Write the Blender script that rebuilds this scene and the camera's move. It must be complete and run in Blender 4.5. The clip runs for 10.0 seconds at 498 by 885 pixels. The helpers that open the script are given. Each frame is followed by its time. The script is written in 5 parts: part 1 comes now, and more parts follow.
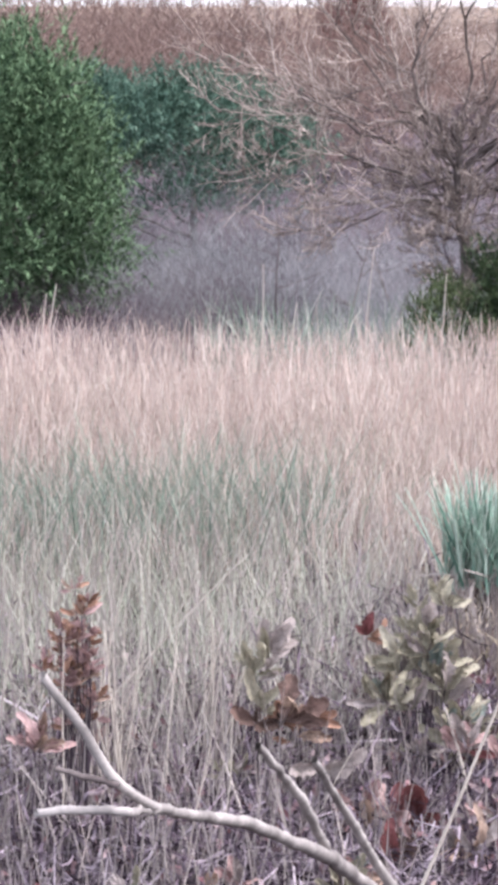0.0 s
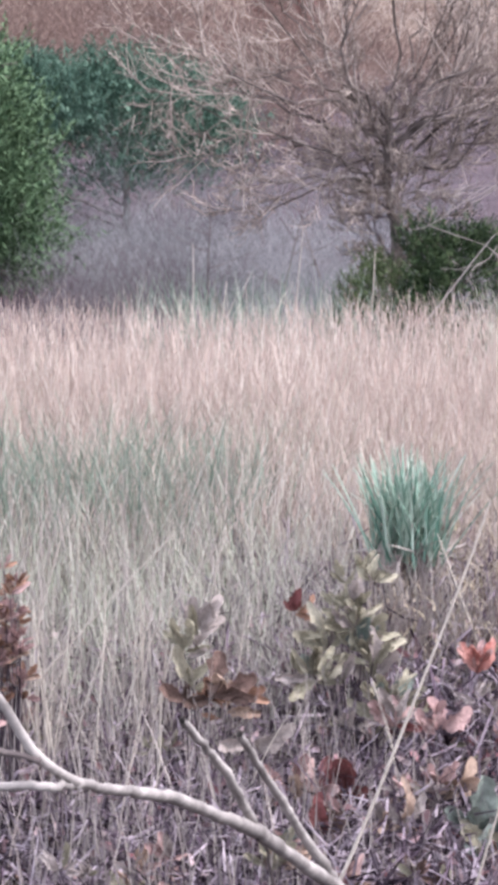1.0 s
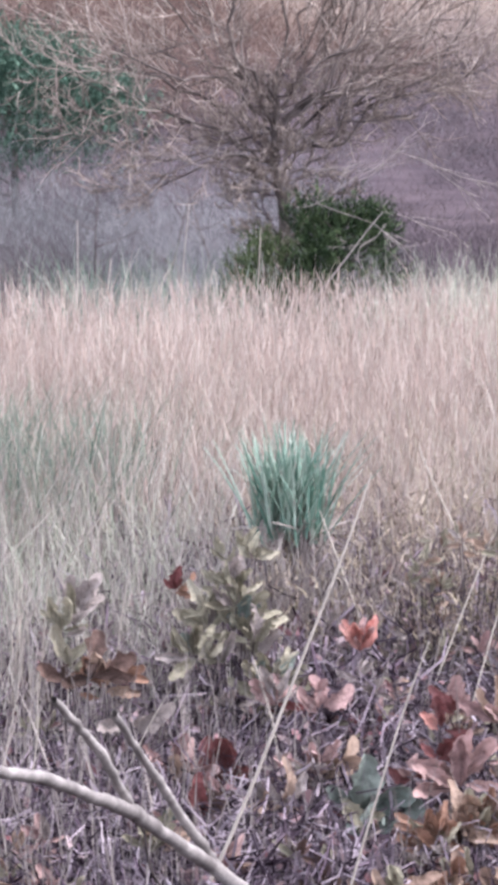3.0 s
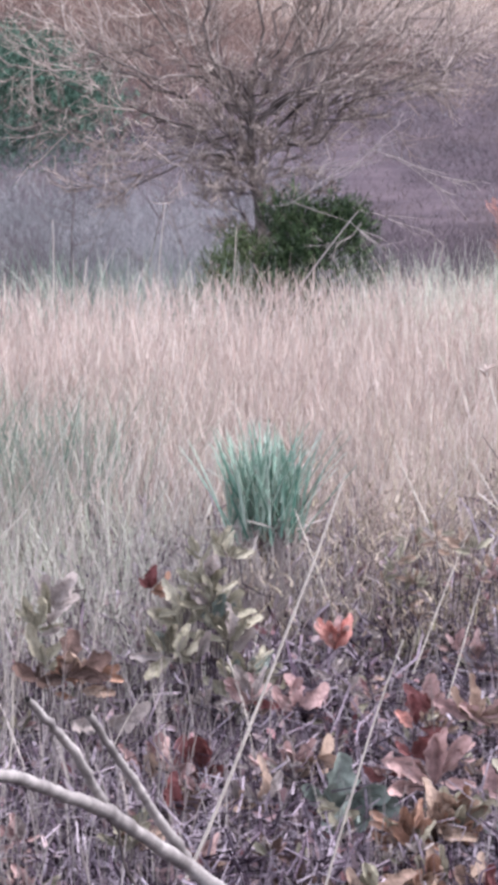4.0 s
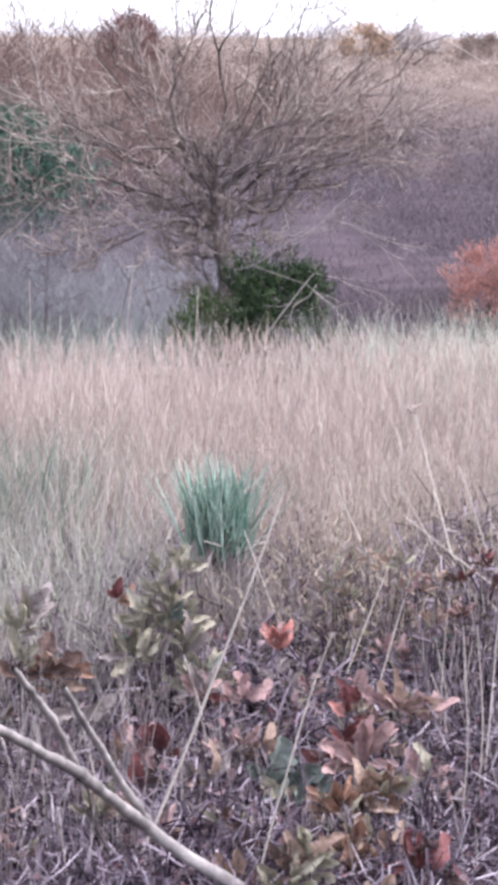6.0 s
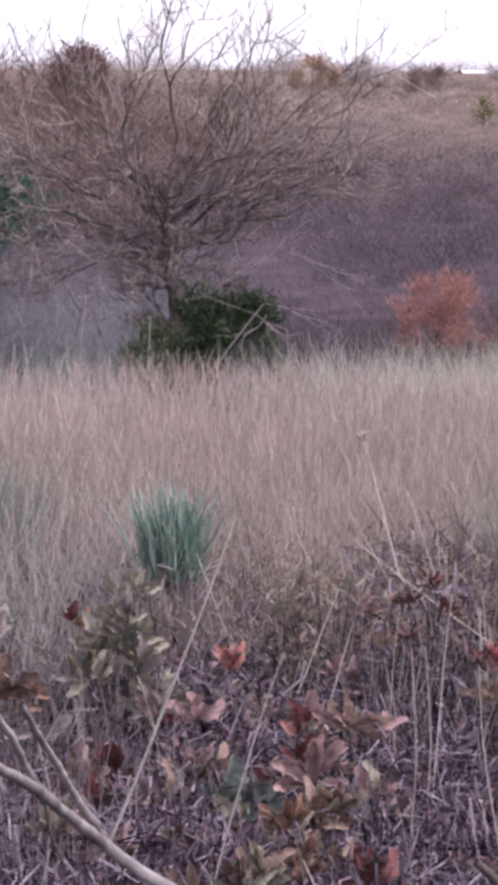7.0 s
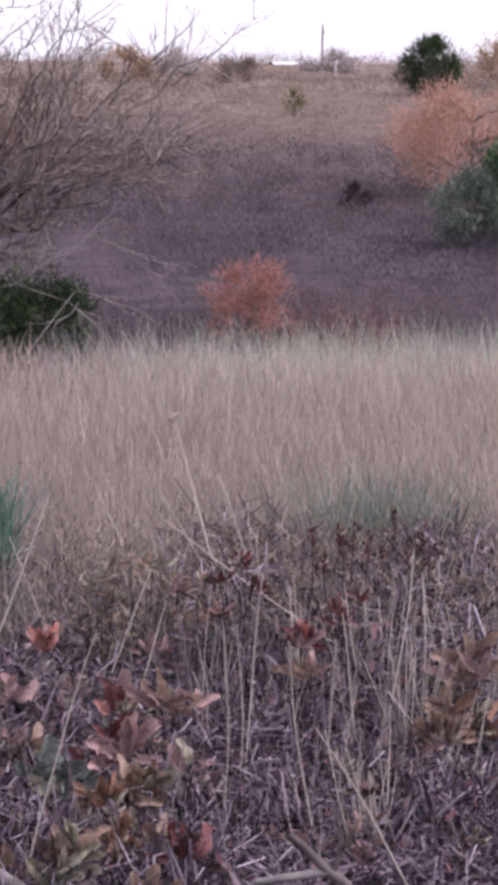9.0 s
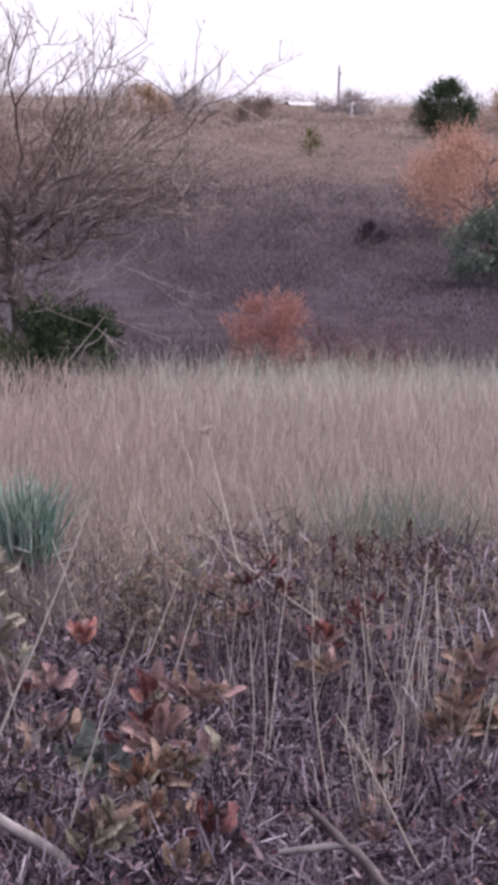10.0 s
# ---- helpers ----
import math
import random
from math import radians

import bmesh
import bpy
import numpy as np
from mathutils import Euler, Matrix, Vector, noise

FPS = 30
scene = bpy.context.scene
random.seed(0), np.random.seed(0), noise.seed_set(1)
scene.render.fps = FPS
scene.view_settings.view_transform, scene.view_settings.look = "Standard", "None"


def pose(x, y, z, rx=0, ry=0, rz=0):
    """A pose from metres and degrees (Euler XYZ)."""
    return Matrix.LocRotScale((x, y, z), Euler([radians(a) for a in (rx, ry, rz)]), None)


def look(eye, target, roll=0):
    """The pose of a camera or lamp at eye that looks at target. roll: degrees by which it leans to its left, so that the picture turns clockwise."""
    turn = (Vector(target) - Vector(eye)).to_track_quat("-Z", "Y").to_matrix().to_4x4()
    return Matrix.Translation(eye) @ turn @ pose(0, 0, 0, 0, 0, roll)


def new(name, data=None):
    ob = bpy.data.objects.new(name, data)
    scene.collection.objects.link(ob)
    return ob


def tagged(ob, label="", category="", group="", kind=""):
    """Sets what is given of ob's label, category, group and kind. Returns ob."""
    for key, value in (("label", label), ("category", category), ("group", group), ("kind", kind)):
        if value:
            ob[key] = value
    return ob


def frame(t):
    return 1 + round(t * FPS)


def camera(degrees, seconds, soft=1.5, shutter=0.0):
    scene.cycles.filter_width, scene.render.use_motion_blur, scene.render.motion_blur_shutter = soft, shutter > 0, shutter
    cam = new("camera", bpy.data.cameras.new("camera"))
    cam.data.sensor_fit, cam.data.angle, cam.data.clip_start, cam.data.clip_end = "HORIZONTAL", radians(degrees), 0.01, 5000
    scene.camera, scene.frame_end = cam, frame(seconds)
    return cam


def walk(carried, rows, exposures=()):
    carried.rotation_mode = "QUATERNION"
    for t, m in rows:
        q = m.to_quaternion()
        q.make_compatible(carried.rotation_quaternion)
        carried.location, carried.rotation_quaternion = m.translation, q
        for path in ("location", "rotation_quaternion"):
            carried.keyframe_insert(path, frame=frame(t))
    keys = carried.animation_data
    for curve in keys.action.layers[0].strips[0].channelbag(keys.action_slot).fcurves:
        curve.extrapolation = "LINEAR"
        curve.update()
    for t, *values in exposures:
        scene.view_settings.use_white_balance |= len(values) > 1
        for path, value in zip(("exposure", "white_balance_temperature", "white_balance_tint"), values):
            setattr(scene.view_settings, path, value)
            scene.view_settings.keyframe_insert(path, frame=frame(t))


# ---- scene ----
cam = camera(11.447, 10.0, soft=5.2, shutter=0.1)
EYE = 2.80
ROWS = [
    (0.0, pose(-0.002, 0.829, EYE - 0.088, 80.08, -0.16, 3.35)),
    (0.5, pose(0.020, 0.811, EYE - 0.097, 79.89, 0.15, 2.73)),
    (1.0, pose(0.046, 0.781, EYE - 0.086, 79.62, 0.21, 1.86)),
    (1.5, pose(0.061, 0.813, EYE - 0.093, 79.63, 0.02, 1.34)),
    (2.0, pose(0.078, 0.853, EYE - 0.121, 79.63, 0.02, 0.70)),
    (2.5, pose(0.088, 0.902, EYE - 0.135, 79.30, -0.07, 0.01)),
    (4.0, pose(0.110, 0.897, EYE - 0.132, 79.19, -0.05, -1.07)),
    (4.5, pose(0.119, 0.888, EYE - 0.142, 79.30, -0.04, -0.96)),
    (5.0, pose(0.142, 0.934, EYE - 0.149, 79.76, 0.15, -0.30)),
    (5.5, pose(0.163, 0.980, EYE - 0.157, 79.51, 0.12, -0.93)),
    (6.0, pose(0.155, -0.380, EYE - 0.054, 80.76, -0.27, -1.70)),
    (6.2, pose(0.154, -0.453, EYE - 0.053, 80.96, -0.23, -1.87)),
    (7.3, pose(0.129, -0.624, EYE - 0.042, 81.57, -0.60, -3.35)),
    (7.5, pose(0.138, -0.605, EYE - 0.046, 81.32, -0.73, -3.65)),
    (8.0, pose(0.131, -0.583, EYE - 0.060, 81.46, -1.04, -4.34)),
    (8.5, pose(0.136, -0.694, EYE - 0.070, 81.21, -0.72, -6.72)),
    (9.0, pose(0.141, -0.700, EYE - 0.070, 81.33, -0.54, -7.16)),
    (9.5, pose(-0.005, -1.348, EYE - 0.066, 81.68, -1.21, -6.57)),
    (10.0, pose(-0.043, -1.473, EYE - 0.078, 82.22, -1.64, -6.81)),
]
walk(cam, ROWS, [(0.0, 2.50, 6020, 13), (5.5, 2.39, 5850, 14), (6.0, 2.36, 5850, 15), (6.2, 2.24, 5900, 17),
                 (7.3, 1.52, 6080, 26), (9.0, 1.48, 6100, 26), (10.0, 1.40, 6100, 25)])

# ---- light: dusk under a thin bright overcast ----
world = bpy.data.worlds.new("sky")
scene.world = world
world.use_nodes = True
wn = world.node_tree.nodes
sky = wn.new("ShaderNodeTexSky")
sky.sky_type, sky.sun_disc = "NISHITA", False
sky.sun_elevation, sky.sun_rotation = radians(52), radians(101)
sky.air_density, sky.dust_density, sky.ozone_density = 1.0, 3.0, 1.0
veil = wn.new("ShaderNodeMix")  # a thin, even cloud cover before the clear sky
veil.data_type = "RGBA"
veil.inputs[0].default_value = 0.75
veil.inputs[7].default_value = (3.9, 3.85, 3.95, 1)
world.node_tree.links.new(sky.outputs[0], veil.inputs[6])
world.node_tree.links.new(veil.outputs[2], wn["Background"].inputs[0])
wn["Background"].inputs[1].default_value = 0.125
sun = new("sun", bpy.data.lights.new("sun", "SUN"))
sun.data.energy, sun.data.angle, sun.data.color = 1.15, radians(28), (1.0, 0.95, 0.90)
sun.matrix_world = look((8.0, -1.5, 10.5), (0, 0, 0))


# ---- materials ----
def mat(name, cols, rough=0.85, grain=30.0, depth=0.25, trans=0.0, source="island", metal=0.0):
    """cols: base colours spread over the pieces; grain: size of the fine noise; depth: how far it darkens."""
    m = bpy.data.materials.new(name)
    m.use_nodes = True
    nt = m.node_tree
    N, link = nt.nodes, nt.links.new
    b = N["Principled BSDF"]
    b.inputs["Roughness"].default_value = rough
    b.inputs["Metallic"].default_value = metal
    b.inputs["Specular IOR Level"].default_value = 0.02 if rough > 0.78 else 0.15  # dead plant matter and soil have no sheen
    ramp = N.new("ShaderNodeValToRGB")
    while len(ramp.color_ramp.elements) < len(cols):
        ramp.color_ramp.elements.new(0.5)
    for i, (e, c) in enumerate(zip(ramp.color_ramp.elements, cols)):
        e.position = i / max(1, len(cols) - 1)
        if source == "noise":  # noise keeps to the middle of its range
            e.position = 0.3 + 0.4 * e.position
        e.color = (*c, 1)
    if source == "island":
        link(N.new("ShaderNodeNewGeometry").outputs["Random Per Island"], ramp.inputs[0])
    elif source == "object":
        link(N.new("ShaderNodeObjectInfo").outputs["Random"], ramp.inputs[0])
    tex = N.new("ShaderNodeTexCoord")
    fine, broad = N.new("ShaderNodeTexNoise"), N.new("ShaderNodeTexNoise")
    for n, s, d in ((fine, grain, 4), (broad, grain / 9, 2)):
        n.inputs["Scale"].default_value, n.inputs["Detail"].default_value = s, d
        link(tex.outputs["Object"], n.inputs["Vector"])
    if source == "noise":
        link(broad.outputs[0], ramp.inputs[0])
    dark = N.new("ShaderNodeMapRange")
    dark.inputs["From Min"].default_value, dark.inputs["From Max"].default_value = 0.3, 0.7
    dark.inputs["To Min"].default_value, dark.inputs["To Max"].default_value = 1 - depth, 1 + depth * 0.6
    add = N.new("ShaderNodeMath")
    add.operation = "ADD"
    half = N.new("ShaderNodeMath")
    half.operation, half.inputs[1].default_value = "MULTIPLY", 0.5
    link(fine.outputs[0], add.inputs[0]), link(broad.outputs[0], add.inputs[1])
    link(add.outputs[0], half.inputs[0]), link(half.outputs[0], dark.inputs[0])
    mul = N.new("ShaderNodeMix")
    mul.data_type, mul.blend_type = "RGBA", "MULTIPLY"
    mul.inputs[0].default_value = 1.0
    link(ramp.outputs[0], mul.inputs[6]), link(dark.outputs[0], mul.inputs[7])
    link(mul.outputs[2], b.inputs["Base Color"])
    bump = N.new("ShaderNodeBump")
    bump.inputs["Strength"].default_value, bump.inputs["Distance"].default_value = 0.4, 0.3 / grain
    link(fine.outputs[0], bump.inputs["Height"]), link(bump.outputs[0], b.inputs["Normal"])
    if trans:
        t, mix = N.new("ShaderNodeBsdfTranslucent"), N.new("ShaderNodeMixShader")
        mix.inputs[0].default_value = trans
        link(mul.outputs[2], t.inputs[0])
        link(b.outputs[0], mix.inputs[1]), link(t.outputs[0], mix.inputs[2])
        link(mix.outputs[0], N["Material Output"].inputs[0])
    return m


def ground_material():
    """Soil under the weeds, coloured darker to deepen their shaded gaps; leaf duff under the slope's brush, dry turf on
    the hill; ragged borders.
    """
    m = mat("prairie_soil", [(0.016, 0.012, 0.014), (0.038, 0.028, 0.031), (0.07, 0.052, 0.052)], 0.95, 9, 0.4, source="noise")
    nt = m.node_tree
    N, link = nt.nodes, nt.links.new
    tex, b = N.new("ShaderNodeTexCoord"), N["Principled BSDF"]
    sep = N.new("ShaderNodeSeparateXYZ")
    link(tex.outputs["Object"], sep.inputs[0])
    last = b.inputs["Base Color"].links[0].from_socket
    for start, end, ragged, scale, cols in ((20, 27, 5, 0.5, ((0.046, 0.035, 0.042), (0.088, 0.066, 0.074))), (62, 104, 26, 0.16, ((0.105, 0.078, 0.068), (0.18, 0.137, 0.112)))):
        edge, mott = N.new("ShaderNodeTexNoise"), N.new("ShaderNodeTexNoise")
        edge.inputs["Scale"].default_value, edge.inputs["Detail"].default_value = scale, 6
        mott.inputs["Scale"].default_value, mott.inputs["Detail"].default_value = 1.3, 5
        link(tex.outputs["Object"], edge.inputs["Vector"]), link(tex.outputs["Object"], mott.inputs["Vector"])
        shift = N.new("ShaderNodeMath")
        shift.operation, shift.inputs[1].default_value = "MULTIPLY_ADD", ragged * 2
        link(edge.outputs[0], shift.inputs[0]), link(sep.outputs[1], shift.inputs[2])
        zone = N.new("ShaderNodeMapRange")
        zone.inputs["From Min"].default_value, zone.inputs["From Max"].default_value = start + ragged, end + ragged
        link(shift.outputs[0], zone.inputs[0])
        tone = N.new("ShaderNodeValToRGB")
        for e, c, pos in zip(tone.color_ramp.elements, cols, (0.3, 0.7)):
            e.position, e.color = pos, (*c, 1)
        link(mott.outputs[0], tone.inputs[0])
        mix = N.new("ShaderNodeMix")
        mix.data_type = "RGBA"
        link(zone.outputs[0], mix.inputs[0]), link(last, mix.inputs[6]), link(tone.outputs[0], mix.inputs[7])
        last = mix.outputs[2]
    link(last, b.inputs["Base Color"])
    return m


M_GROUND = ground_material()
M_TAN = mat("cured_grass", [(0.245, 0.182, 0.160), (0.47, 0.39, 0.34), (0.57, 0.49, 0.435), (0.39, 0.292, 0.258), (0.65, 0.585, 0.53), (0.465, 0.352, 0.312)], 0.8, 30, 0.45, 0.25)
M_CURL = mat("curled_blades", [(0.245, 0.180, 0.158), (0.49, 0.405, 0.352), (0.39, 0.282, 0.25), (0.60, 0.52, 0.465), (0.45, 0.335, 0.295)], 0.8, 30, 0.35, 0.25)
M_GREYGRASS = mat("weathered_grass", [(0.20, 0.168, 0.16), (0.36, 0.305, 0.288), (0.30, 0.265, 0.245), (0.45, 0.39, 0.368)], 0.85, 40, 0.3, 0.2)
M_EDGE = mat("mixed_dead_grass", [(0.05, 0.032, 0.034), (0.48, 0.405, 0.345), (0.19, 0.13, 0.115), (0.64, 0.57, 0.50), (0.11, 0.072, 0.07), (0.36, 0.275, 0.235)], 0.85, 40, 0.3, 0.15)
M_GREENGRASS = mat("winter_green_grass", [(0.11, 0.160, 0.122), (0.26, 0.305, 0.240), (0.085, 0.132, 0.102), (0.46, 0.475, 0.400)], 0.75, 40, 0.3, 0.2)
M_PALEGREEN = mat("pale_green_grass", [(0.25, 0.275, 0.21), (0.44, 0.46, 0.365), (0.58, 0.57, 0.48), (0.35, 0.35, 0.275)], 0.8, 35, 0.35, 0.25)
# the near-black tones put the tangle's inner shade into the stem colours
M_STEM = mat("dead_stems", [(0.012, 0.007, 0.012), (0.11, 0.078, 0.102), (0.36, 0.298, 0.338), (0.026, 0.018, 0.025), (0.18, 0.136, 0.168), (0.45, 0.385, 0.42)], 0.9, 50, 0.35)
# low in the front brush this dark colour stands in for shaded gaps
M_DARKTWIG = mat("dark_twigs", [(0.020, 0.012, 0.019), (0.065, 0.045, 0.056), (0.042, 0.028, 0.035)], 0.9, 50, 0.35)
M_LITTER = mat("leaf_litter", [(0.04, 0.022, 0.027), (0.24, 0.155, 0.165), (0.11, 0.085, 0.087), (0.21, 0.09, 0.10), (0.38, 0.295, 0.30), (0.18, 0.128, 0.15)], 0.9, 60, 0.35, 0.1)
M_FUZZ = mat("weed_shreds", [(0.06, 0.042, 0.040), (0.36, 0.300, 0.220), (0.16, 0.115, 0.105), (0.52, 0.435, 0.345), (0.09, 0.058, 0.058), (0.31, 0.275, 0.18)], 0.85, 40, 0.3, 0.15)
M_BRIGHT = mat("bright_stems", [(0.40, 0.345, 0.255), (0.56, 0.49, 0.385), (0.30, 0.26, 0.19)], 0.8, 40, 0.3, 0.2)
M_PALESTEM = mat("bleached_stems", [(0.44, 0.40, 0.36), (0.58, 0.54, 0.48), (0.36, 0.34, 0.29)], 0.8, 40, 0.3, 0.2)
M_CANE = mat("bleached_cane", [(0.37, 0.32, 0.28), (0.52, 0.46, 0.40)], 0.8, 60, 0.3, source="object")
M_BARKPALE = mat("bleached_bark", [(0.19, 0.168, 0.162), (0.31, 0.278, 0.265)], 0.85, 90, 0.35, source="noise")
M_BARKDARK = mat("weathered_bark", [(0.07, 0.055, 0.055), (0.18, 0.15, 0.145)], 0.9, 50, 0.4, source="noise")
M_TREEBARK = mat("tree_bark", [(0.040, 0.032, 0.031), (0.19, 0.156, 0.145)], 0.9, 25, 0.4, source="noise")
M_TWIG = mat("tree_twigs", [(0.06, 0.044, 0.042), (0.27, 0.214, 0.190), (0.50, 0.42, 0.375), (0.11, 0.083, 0.078), (0.37, 0.298, 0.262)], 0.9, 30, 0.3)
M_DROOP = mat("bleached_twigs", [(0.21, 0.18, 0.172), (0.33, 0.285, 0.27)], 0.9, 30, 0.3)
M_JUNIPER = mat("juniper_needles", [(0.007, 0.018, 0.009), (0.030, 0.062, 0.027), (0.14, 0.205, 0.112), (0.022, 0.048, 0.022)], 0.75, 90, 0.35, 0.0, "noise")
M_CEDARBLUE = mat("cedar_needles", [(0.014, 0.036, 0.027), (0.05, 0.095, 0.068), (0.12, 0.175, 0.13)], 0.75, 80, 0.35, 0.0, "noise")
M_DARKCEDAR = mat("dark_cedar_needles", [(0.007, 0.015, 0.007), (0.024, 0.042, 0.017), (0.085, 0.112, 0.052)], 0.75, 90, 0.4, 0.0, "noise")
M_MOSS = mat("olive_needles", [(0.045, 0.062, 0.03), (0.09, 0.108, 0.055)], 0.85, 30, 0.3)
M_SAGE = mat("grey_green_needles", [(0.09, 0.12, 0.09), (0.19, 0.22, 0.175)], 0.85, 30, 0.3)
M_BRUSHBLUE = mat("grey_blue_brush", [(0.10, 0.097, 0.107), (0.175, 0.169, 0.178), (0.26, 0.252, 0.258)], 0.95, 11, 0.3, 0.35, "noise")
M_BRUSHPALE = mat("silver_brush", [(0.17, 0.166, 0.174), (0.26, 0.256, 0.26), (0.36, 0.352, 0.352)], 0.95, 9, 0.3, 0.35, "noise")
M_BRUSHDARK = mat("purple_brush", [(0.045, 0.037, 0.045), (0.076, 0.062, 0.071), (0.102, 0.082, 0.086), (0.13, 0.102, 0.094)], 0.95, 1.6, 0.22, 0.4, "noise")
M_BRUSHBROWN = mat("brown_brush", [(0.15, 0.113, 0.099), (0.215, 0.163, 0.139), (0.28, 0.216, 0.180)], 0.95, 3, 0.2, 0.4, "noise")
M_REDBRUSH = mat("red_brown_brush", [(0.10, 0.068, 0.062), (0.155, 0.106, 0.093), (0.21, 0.148, 0.126)], 0.95, 3, 0.15, 0.35, "noise")
M_HILLGRASS = mat("hill_grass", [(0.24, 0.175, 0.14), (0.34, 0.26, 0.205), (0.44, 0.345, 0.275)], 0.95, 20, 0.3)
M_REDLEAF = mat("rust_red_leaves", [(0.33, 0.155, 0.13), (0.46, 0.25, 0.205), (0.27, 0.125, 0.11)], 0.8, 30, 0.3, 0.2)
M_ORANGE = mat("orange_tan_leaves", [(0.42, 0.245, 0.182), (0.56, 0.355, 0.272), (0.33, 0.185, 0.14)], 0.8, 20, 0.3, 0.2)
M_YELLOWGREEN = mat("yellow_green_needles", [(0.09, 0.09, 0.035), (0.17, 0.16, 0.065)], 0.8, 20, 0.3)
M_FARTREE = mat("far_bare_trees", [(0.36, 0.31, 0.30), (0.48, 0.42, 0.40)], 0.95, 5, 0.3)
M_RUSSET = mat("russet_twigs", [(0.14, 0.075, 0.07), (0.21, 0.12, 0.108)], 0.95, 20, 0.3)
M_DOCK = mat("dock_seed", [(0.045, 0.018, 0.018), (0.10, 0.042, 0.038)], 0.9, 30, 0.3)
M_TANLEAF = mat("faded_tan_leaves", [(0.34, 0.23, 0.16), (0.46, 0.33, 0.23), (0.28, 0.19, 0.14)], 0.85, 20, 0.3, 0.2)
M_POLE = mat("creosoted_pole", [(0.20, 0.165, 0.15), (0.30, 0.25, 0.23)], 0.9, 6, 0.3, source="noise")
M_WHITE = mat("weathered_white_paint", [(0.48, 0.46, 0.45), (0.62, 0.60, 0.59)], 0.7, 4, 0.15, source="noise")
M_YUCCA = mat("yucca_blades", [(0.06, 0.135, 0.10), (0.17, 0.27, 0.21), (0.40, 0.46, 0.39), (0.10, 0.19, 0.145)], 0.6, 60, 0.25, 0.05, source="object")
LEAF = {
    "red": mat("scarlet_oak_leaf", [(0.46, 0.175, 0.145), (0.58, 0.32, 0.28)], 0.6, 8, 0.55, 0.25, "object"),
    "darkred": mat("maroon_oak_leaf", [(0.15, 0.052, 0.052), (0.23, 0.095, 0.092)], 0.55, 8, 0.60, 0.15, "object"),
    "pink": mat("faded_pink_oak_leaf", [(0.33, 0.205, 0.198), (0.46, 0.31, 0.295), (0.40, 0.265, 0.25)], 0.7, 8, 0.55, 0.2, "object"),
    "tan": mat("tan_oak_leaf", [(0.30, 0.205, 0.158), (0.42, 0.305, 0.24), (0.25, 0.17, 0.135)], 0.7, 8, 0.55, 0.2, "object"),
    "olive": mat("olive_oak_leaf", [(0.24, 0.215, 0.16), (0.34, 0.308, 0.232), (0.38, 0.34, 0.265)], 0.7, 8, 0.55, 0.2, "object"),
    "brown": mat("brown_oak_leaf", [(0.075, 0.05, 0.043), (0.15, 0.095, 0.08)], 0.7, 8, 0.60, 0.1, "object"),
    "rust": mat("rust_oak_leaf", [(0.25, 0.14, 0.10), (0.36, 0.215, 0.155)], 0.7, 8, 0.60, 0.15, "object"),
    "grey": mat("grey_green_leaf", [(0.17, 0.20, 0.175), (0.25, 0.275, 0.245)], 0.8, 8, 0.50, 0.1, "object"),
    "pale": mat("pale_dry_leaf", [(0.28, 0.235, 0.22), (0.42, 0.355, 0.335)], 0.8, 8, 0.50, 0.2, "object"),
}

# ---- the lie of the land ----
RNG = np.random.default_rng(7)
LAND_Y = np.array([-60, -3, 0, 2, 4, 6, 7, 8, 9, 10, 12.5, 15, 20, 28, 56, 88, 110, 140, 190, 380, 3000], float)
LAND_Z = np.array([1.2, 1.2, 1.15, 0.5, -0.3, -0.85, -0.72, -0.45, -0.17, 0.0, 0.1, 0.0, -0.1, -0.4, -0.75, 0.25, 1.25, 2.0, 2.5, 2.74, 2.6])


def land(x, y):
    x, y = np.asarray(x, float), np.asarray(y, float)
    z = sum(np.interp(y + k * (0.25 + 0.02 * np.abs(y)), LAND_Y, LAND_Z) for k in (-1.5, -0.5, 0.5, 1.5)) / 4
    near = np.clip((y - 15) / 40, 0, 1)
    return z + 0.02 * np.sin(2.1 * x + 0.7 * y) * np.sin(1.3 * y - 0.4 * x) + near * 0.18 * np.sin(0.21 * x + 1.0) * np.sin(0.13 * y + 0.09 * x)


def mesh_of(name, verts, faces, material, smooth=False):
    """A mesh from arrays: verts (n, 3), faces (m, 3 or 4)."""
    me = bpy.data.meshes.new(name)
    verts, faces = np.asarray(verts, np.float32), np.asarray(faces, np.int32)
    k = faces.shape[1]
    me.vertices.add(len(verts)), me.loops.add(faces.size), me.polygons.add(len(faces))
    me.vertices.foreach_set("co", verts.ravel())
    me.loops.foreach_set("vertex_index", faces.ravel())
    me.polygons.foreach_set("loop_start", np.arange(0, faces.size, k, dtype=np.int32))
    if smooth:
        me.polygons.foreach_set("use_smooth", np.ones(len(faces), bool))
    me.materials.append(material)
    me.update(calc_edges=True)
    me.validate()
    return me


def unit(v):
    return v / np.maximum(np.linalg.norm(v, axis=-1, keepdims=True), 1e-9)


def ribbon_arrays(path, half, side):
    """Flat blades: path (n, k, 3), half widths (n, k), side vectors (n, 3)."""
    n, k, _ = path.shape
    off = side[:, None, :] * half[:, :, None]
    v = np.stack([path - off, path + off], 2).reshape(-1, 3)
    i = (np.arange(n)[:, None] * k + np.arange(k - 1)[None]).ravel() * 2
    return v, np.stack([i, i + 1, i + 3, i + 2], 1)


